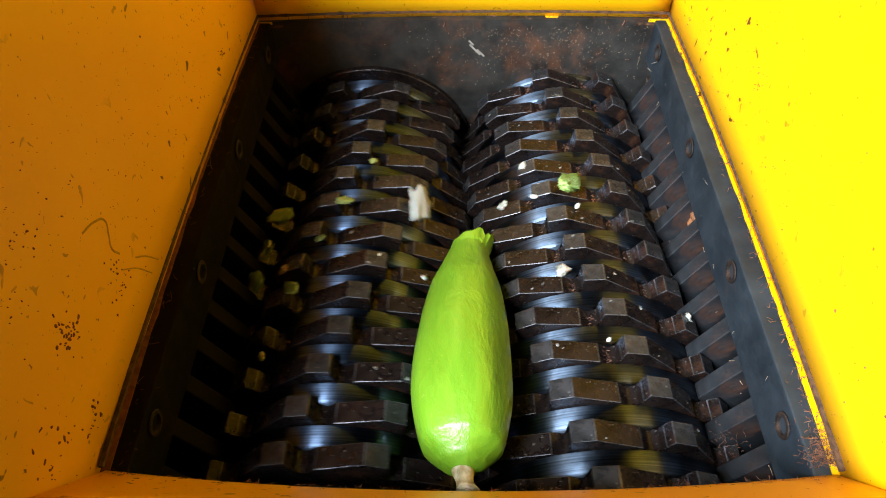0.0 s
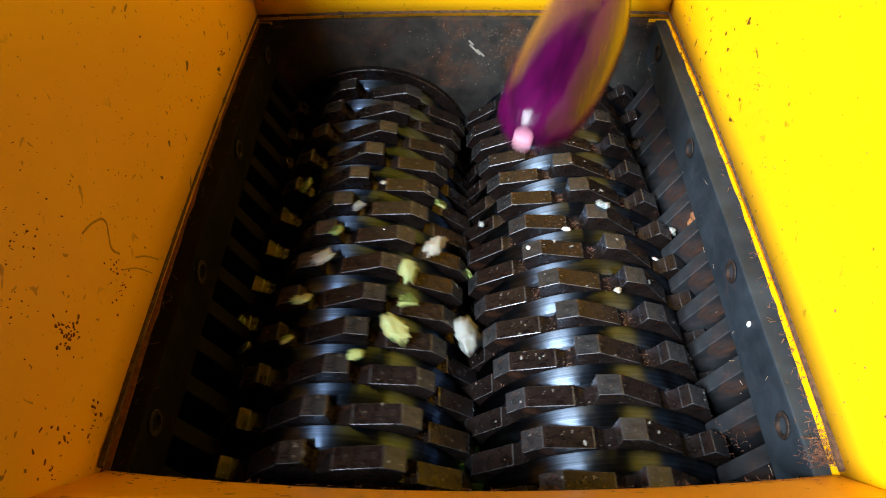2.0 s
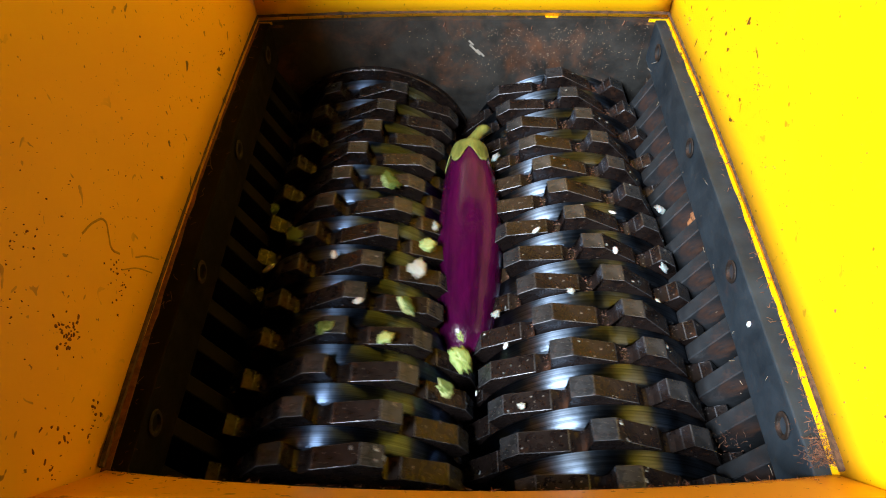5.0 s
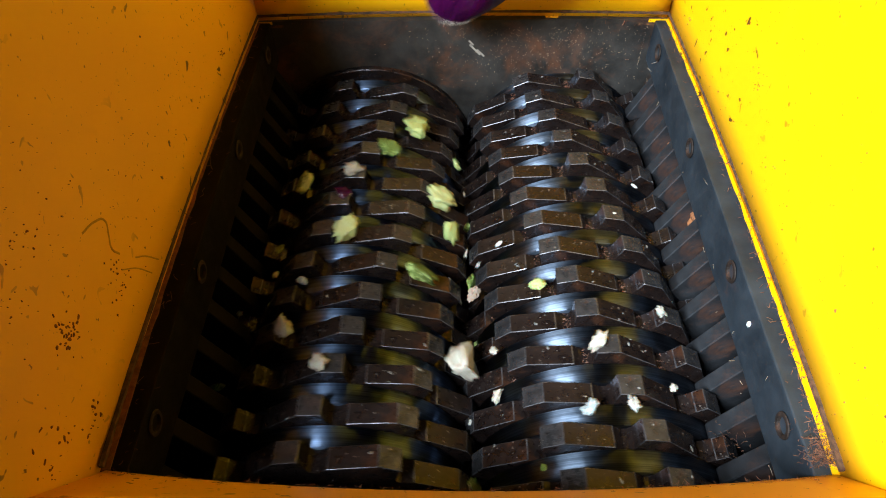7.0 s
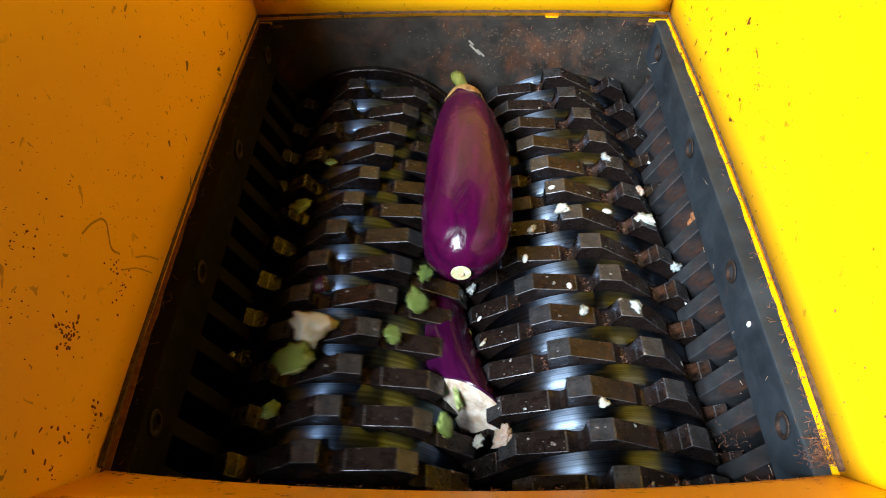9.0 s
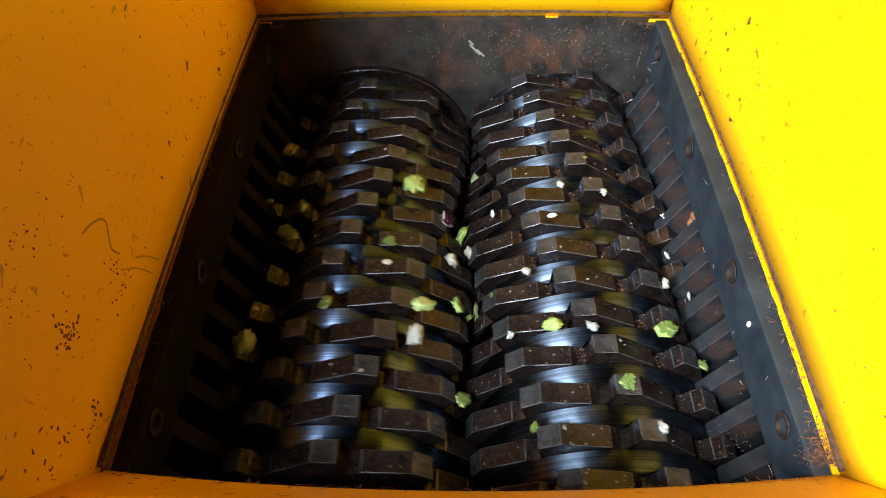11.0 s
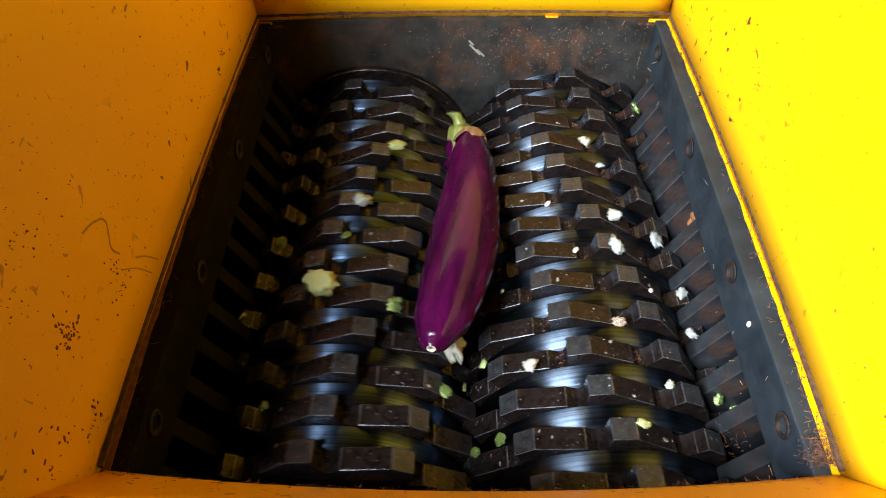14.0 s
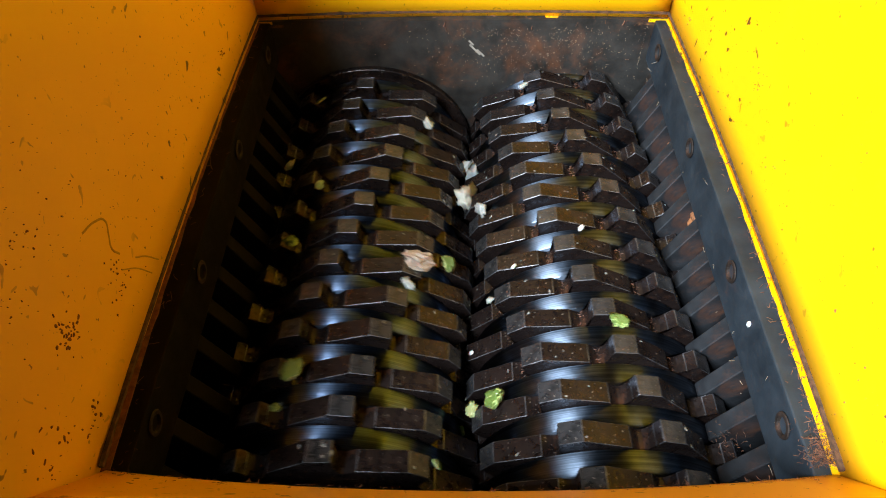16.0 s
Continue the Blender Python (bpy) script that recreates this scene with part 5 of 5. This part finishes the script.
    fed(egg_b, [
        (6.9, (0.020, 0.525, 0.120), (0.037, 0.363, 0.268)),
        (7.0, (0.006, 0.543, 0.060), (0.043, 0.404, 0.227)),
        (7.1, (-0.028, 0.431, 0.040), (0.041, 0.314, 0.213)),
        (7.2, (-0.035, 0.294, 0.020), (0.015, 0.245, 0.228)),
        (7.3, (0.027, 0.217, -0.020), (0.016, 0.435, 0.007)),
        (7.4, (0.146, 0.252, -0.015), (0.005, 0.420, -0.017)),
        (7.5, (0.136, 0.256, -0.015), (-0.001, 0.427, -0.029)),
        (7.6, (0.083, 0.224, -0.020), (0.007, 0.430, -0.038)),
        (7.8, (0.088, 0.241, -0.030), (-0.003, 0.439, -0.060)),
        (8.0, (0.062, 0.233, -0.035), (0.005, 0.443, -0.069)),
        (8.2, (0.029, 0.226, -0.045), (0.012, 0.443, -0.079))],
        spin=0, wait=((0.020, 0.775, 0.470), (0.037, 0.613, 0.618)), sink=((8.4, -0.008, -0.002), (8.6, -0.018, -0.005), (8.8, -0.042, -0.013), (9.0, -0.064, -0.021), (9.2, -0.078, -0.022), (9.6, -0.12, -0.022), (10.0, -0.20, -0.018), (10.4, -0.29, -0.018)))
    fed(egg_c, [
        (8.1, (0.012, 0.391, 0.150), (0.019, 0.611, 0.198)),
        (8.2, (0.013, 0.343, 0.080), (0.021, 0.568, 0.086)),
        (8.3, (-0.052, 0.335, 0.040), (0.038, 0.533, -0.015)),
        (8.4, (-0.118, 0.390, 0.015), (0.094, 0.459, -0.018)),
        (8.5, (-0.084, 0.340, 0.010), (0.111, 0.450, -0.011)),
        (8.6, (-0.055, 0.293, 0.010), (0.119, 0.435, 0.004)),
        (8.7, (-0.027, 0.248, 0.000), (0.099, 0.434, 0.012)),
        (8.8, (-0.029, 0.260, -0.010), (0.089, 0.450, 0.014)),
        (8.9, (-0.023, 0.288, -0.020), (0.042, 0.504, -0.030)),
        (9.0, (0.004, 0.294, -0.025), (0.009, 0.518, -0.044)),
        (9.1, (-0.009, 0.305, -0.030), (0.003, 0.528, -0.057)),
        (9.2, (-0.015, 0.297, -0.035), (0.007, 0.520, -0.057))],
        spin=0, wait=((0.012, 0.641, 0.500), (0.019, 0.861, 0.548)), sink=((9.8, -0.035, 0.0), (10.4, -0.08, 0.0), (11.0, -0.16, 0.0), (11.3, -0.24, 0.0)))
    fed(egg_d, [
        (11.8, (0.017, 0.347, 0.060), (0.054, 0.605, 0.197)),
        (11.9, (0.018, 0.277, 0.000), (0.047, 0.555, 0.094)),
        (12.0, (0.018, 0.264, -0.010), (0.028, 0.555, 0.039)),
        (12.2, (0.026, 0.278, -0.020), (0.012, 0.572, 0.007)),
        (12.4, (0.020, 0.274, -0.025), (0.001, 0.567, 0.004)),
        (12.5, (0.008, 0.271, -0.030), (0.005, 0.564, -0.004)),
        (12.6, (0.014, 0.269, -0.035), (0.003, 0.561, 0.008)),
        (12.7, (0.006, 0.265, -0.040), (-0.018, 0.556, 0.002)),
        (12.8, (-0.005, 0.278, -0.060), (-0.020, 0.570, -0.016)),
        (13.0, (0.040, 0.318, -0.177), (-0.023, 0.563, -0.026)),
        (13.2, (0.046, 0.330, -0.211), (-0.013, 0.558, -0.033)),
        (13.4, (0.046, 0.337, -0.236), (-0.005, 0.550, -0.038)),
        (13.6, (0.041, 0.339, -0.256), (0.000, 0.540, -0.043)),
        (14.0, (0.006, 0.326, -0.306), (0.006, 0.510, -0.075))],
        spin=0, wait=((0.017, 0.597, 0.410), (0.054, 0.855, 0.547)), sink=((14.2, -0.05, 0.0), (14.6, -0.075, 0.0)))
    fed(egg_e, [
        (12.3, (-0.050, 0.300, 0.300), (0.022, 0.560, 0.360)),
        (12.4, (-0.031, 0.219, 0.030), (0.035, 0.479, 0.003)),
        (12.5, (0.019, 0.219, 0.010), (0.055, 0.487, -0.002)),
        (12.6, (0.043, 0.215, 0.005), (0.047, 0.485, 0.014)),
        (12.7, (0.031, 0.223, 0.005), (0.032, 0.492, -0.012)),
        (12.8, (-0.004, 0.211, 0.005), (0.019, 0.479, -0.014)),
        (13.0, (-0.015, 0.209, 0.000), (0.024, 0.475, -0.026)),
        (13.2, (-0.025, 0.217, -0.005), (0.024, 0.482, -0.028)),
        (13.3, (-0.027, 0.220, -0.005), (0.029, 0.483, -0.037)),
        (13.4, (-0.085, 0.289, -0.010), (0.038, 0.524, -0.062)),
        (13.5, (-0.076, 0.260, -0.010), (0.034, 0.503, -0.051)),
        (13.6, (-0.079, 0.261, -0.015), (0.023, 0.507, -0.063)),
        (13.7, (-0.035, 0.240, -0.020), (0.021, 0.500, -0.068)),
        (13.8, (-0.013, 0.237, -0.030), (0.017, 0.502, -0.071)),
        (14.0, (-0.017, 0.235, -0.035), (0.015, 0.499, -0.079)),
        (14.2, (0.007, 0.219, -0.045), (0.005, 0.487, -0.073)),
        (14.5, (0.003, 0.219, -0.055), (0.014, 0.486, -0.089)),
        (14.8, (0.009, 0.239, -0.062), (0.012, 0.503, -0.112)),
        (15.0, (0.009, 0.255, -0.070), (0.011, 0.517, -0.130))],
        spin=0, wait=((-0.050, 0.465, 0.430), (0.022, 0.719, 0.483)), sink=((15.2, -0.006, 0.0), (15.4, -0.028, 0.0), (15.6, -0.07, 0.0), (15.9, -0.16, 0.0), (16.0, -0.19, 0.0)))


motions()
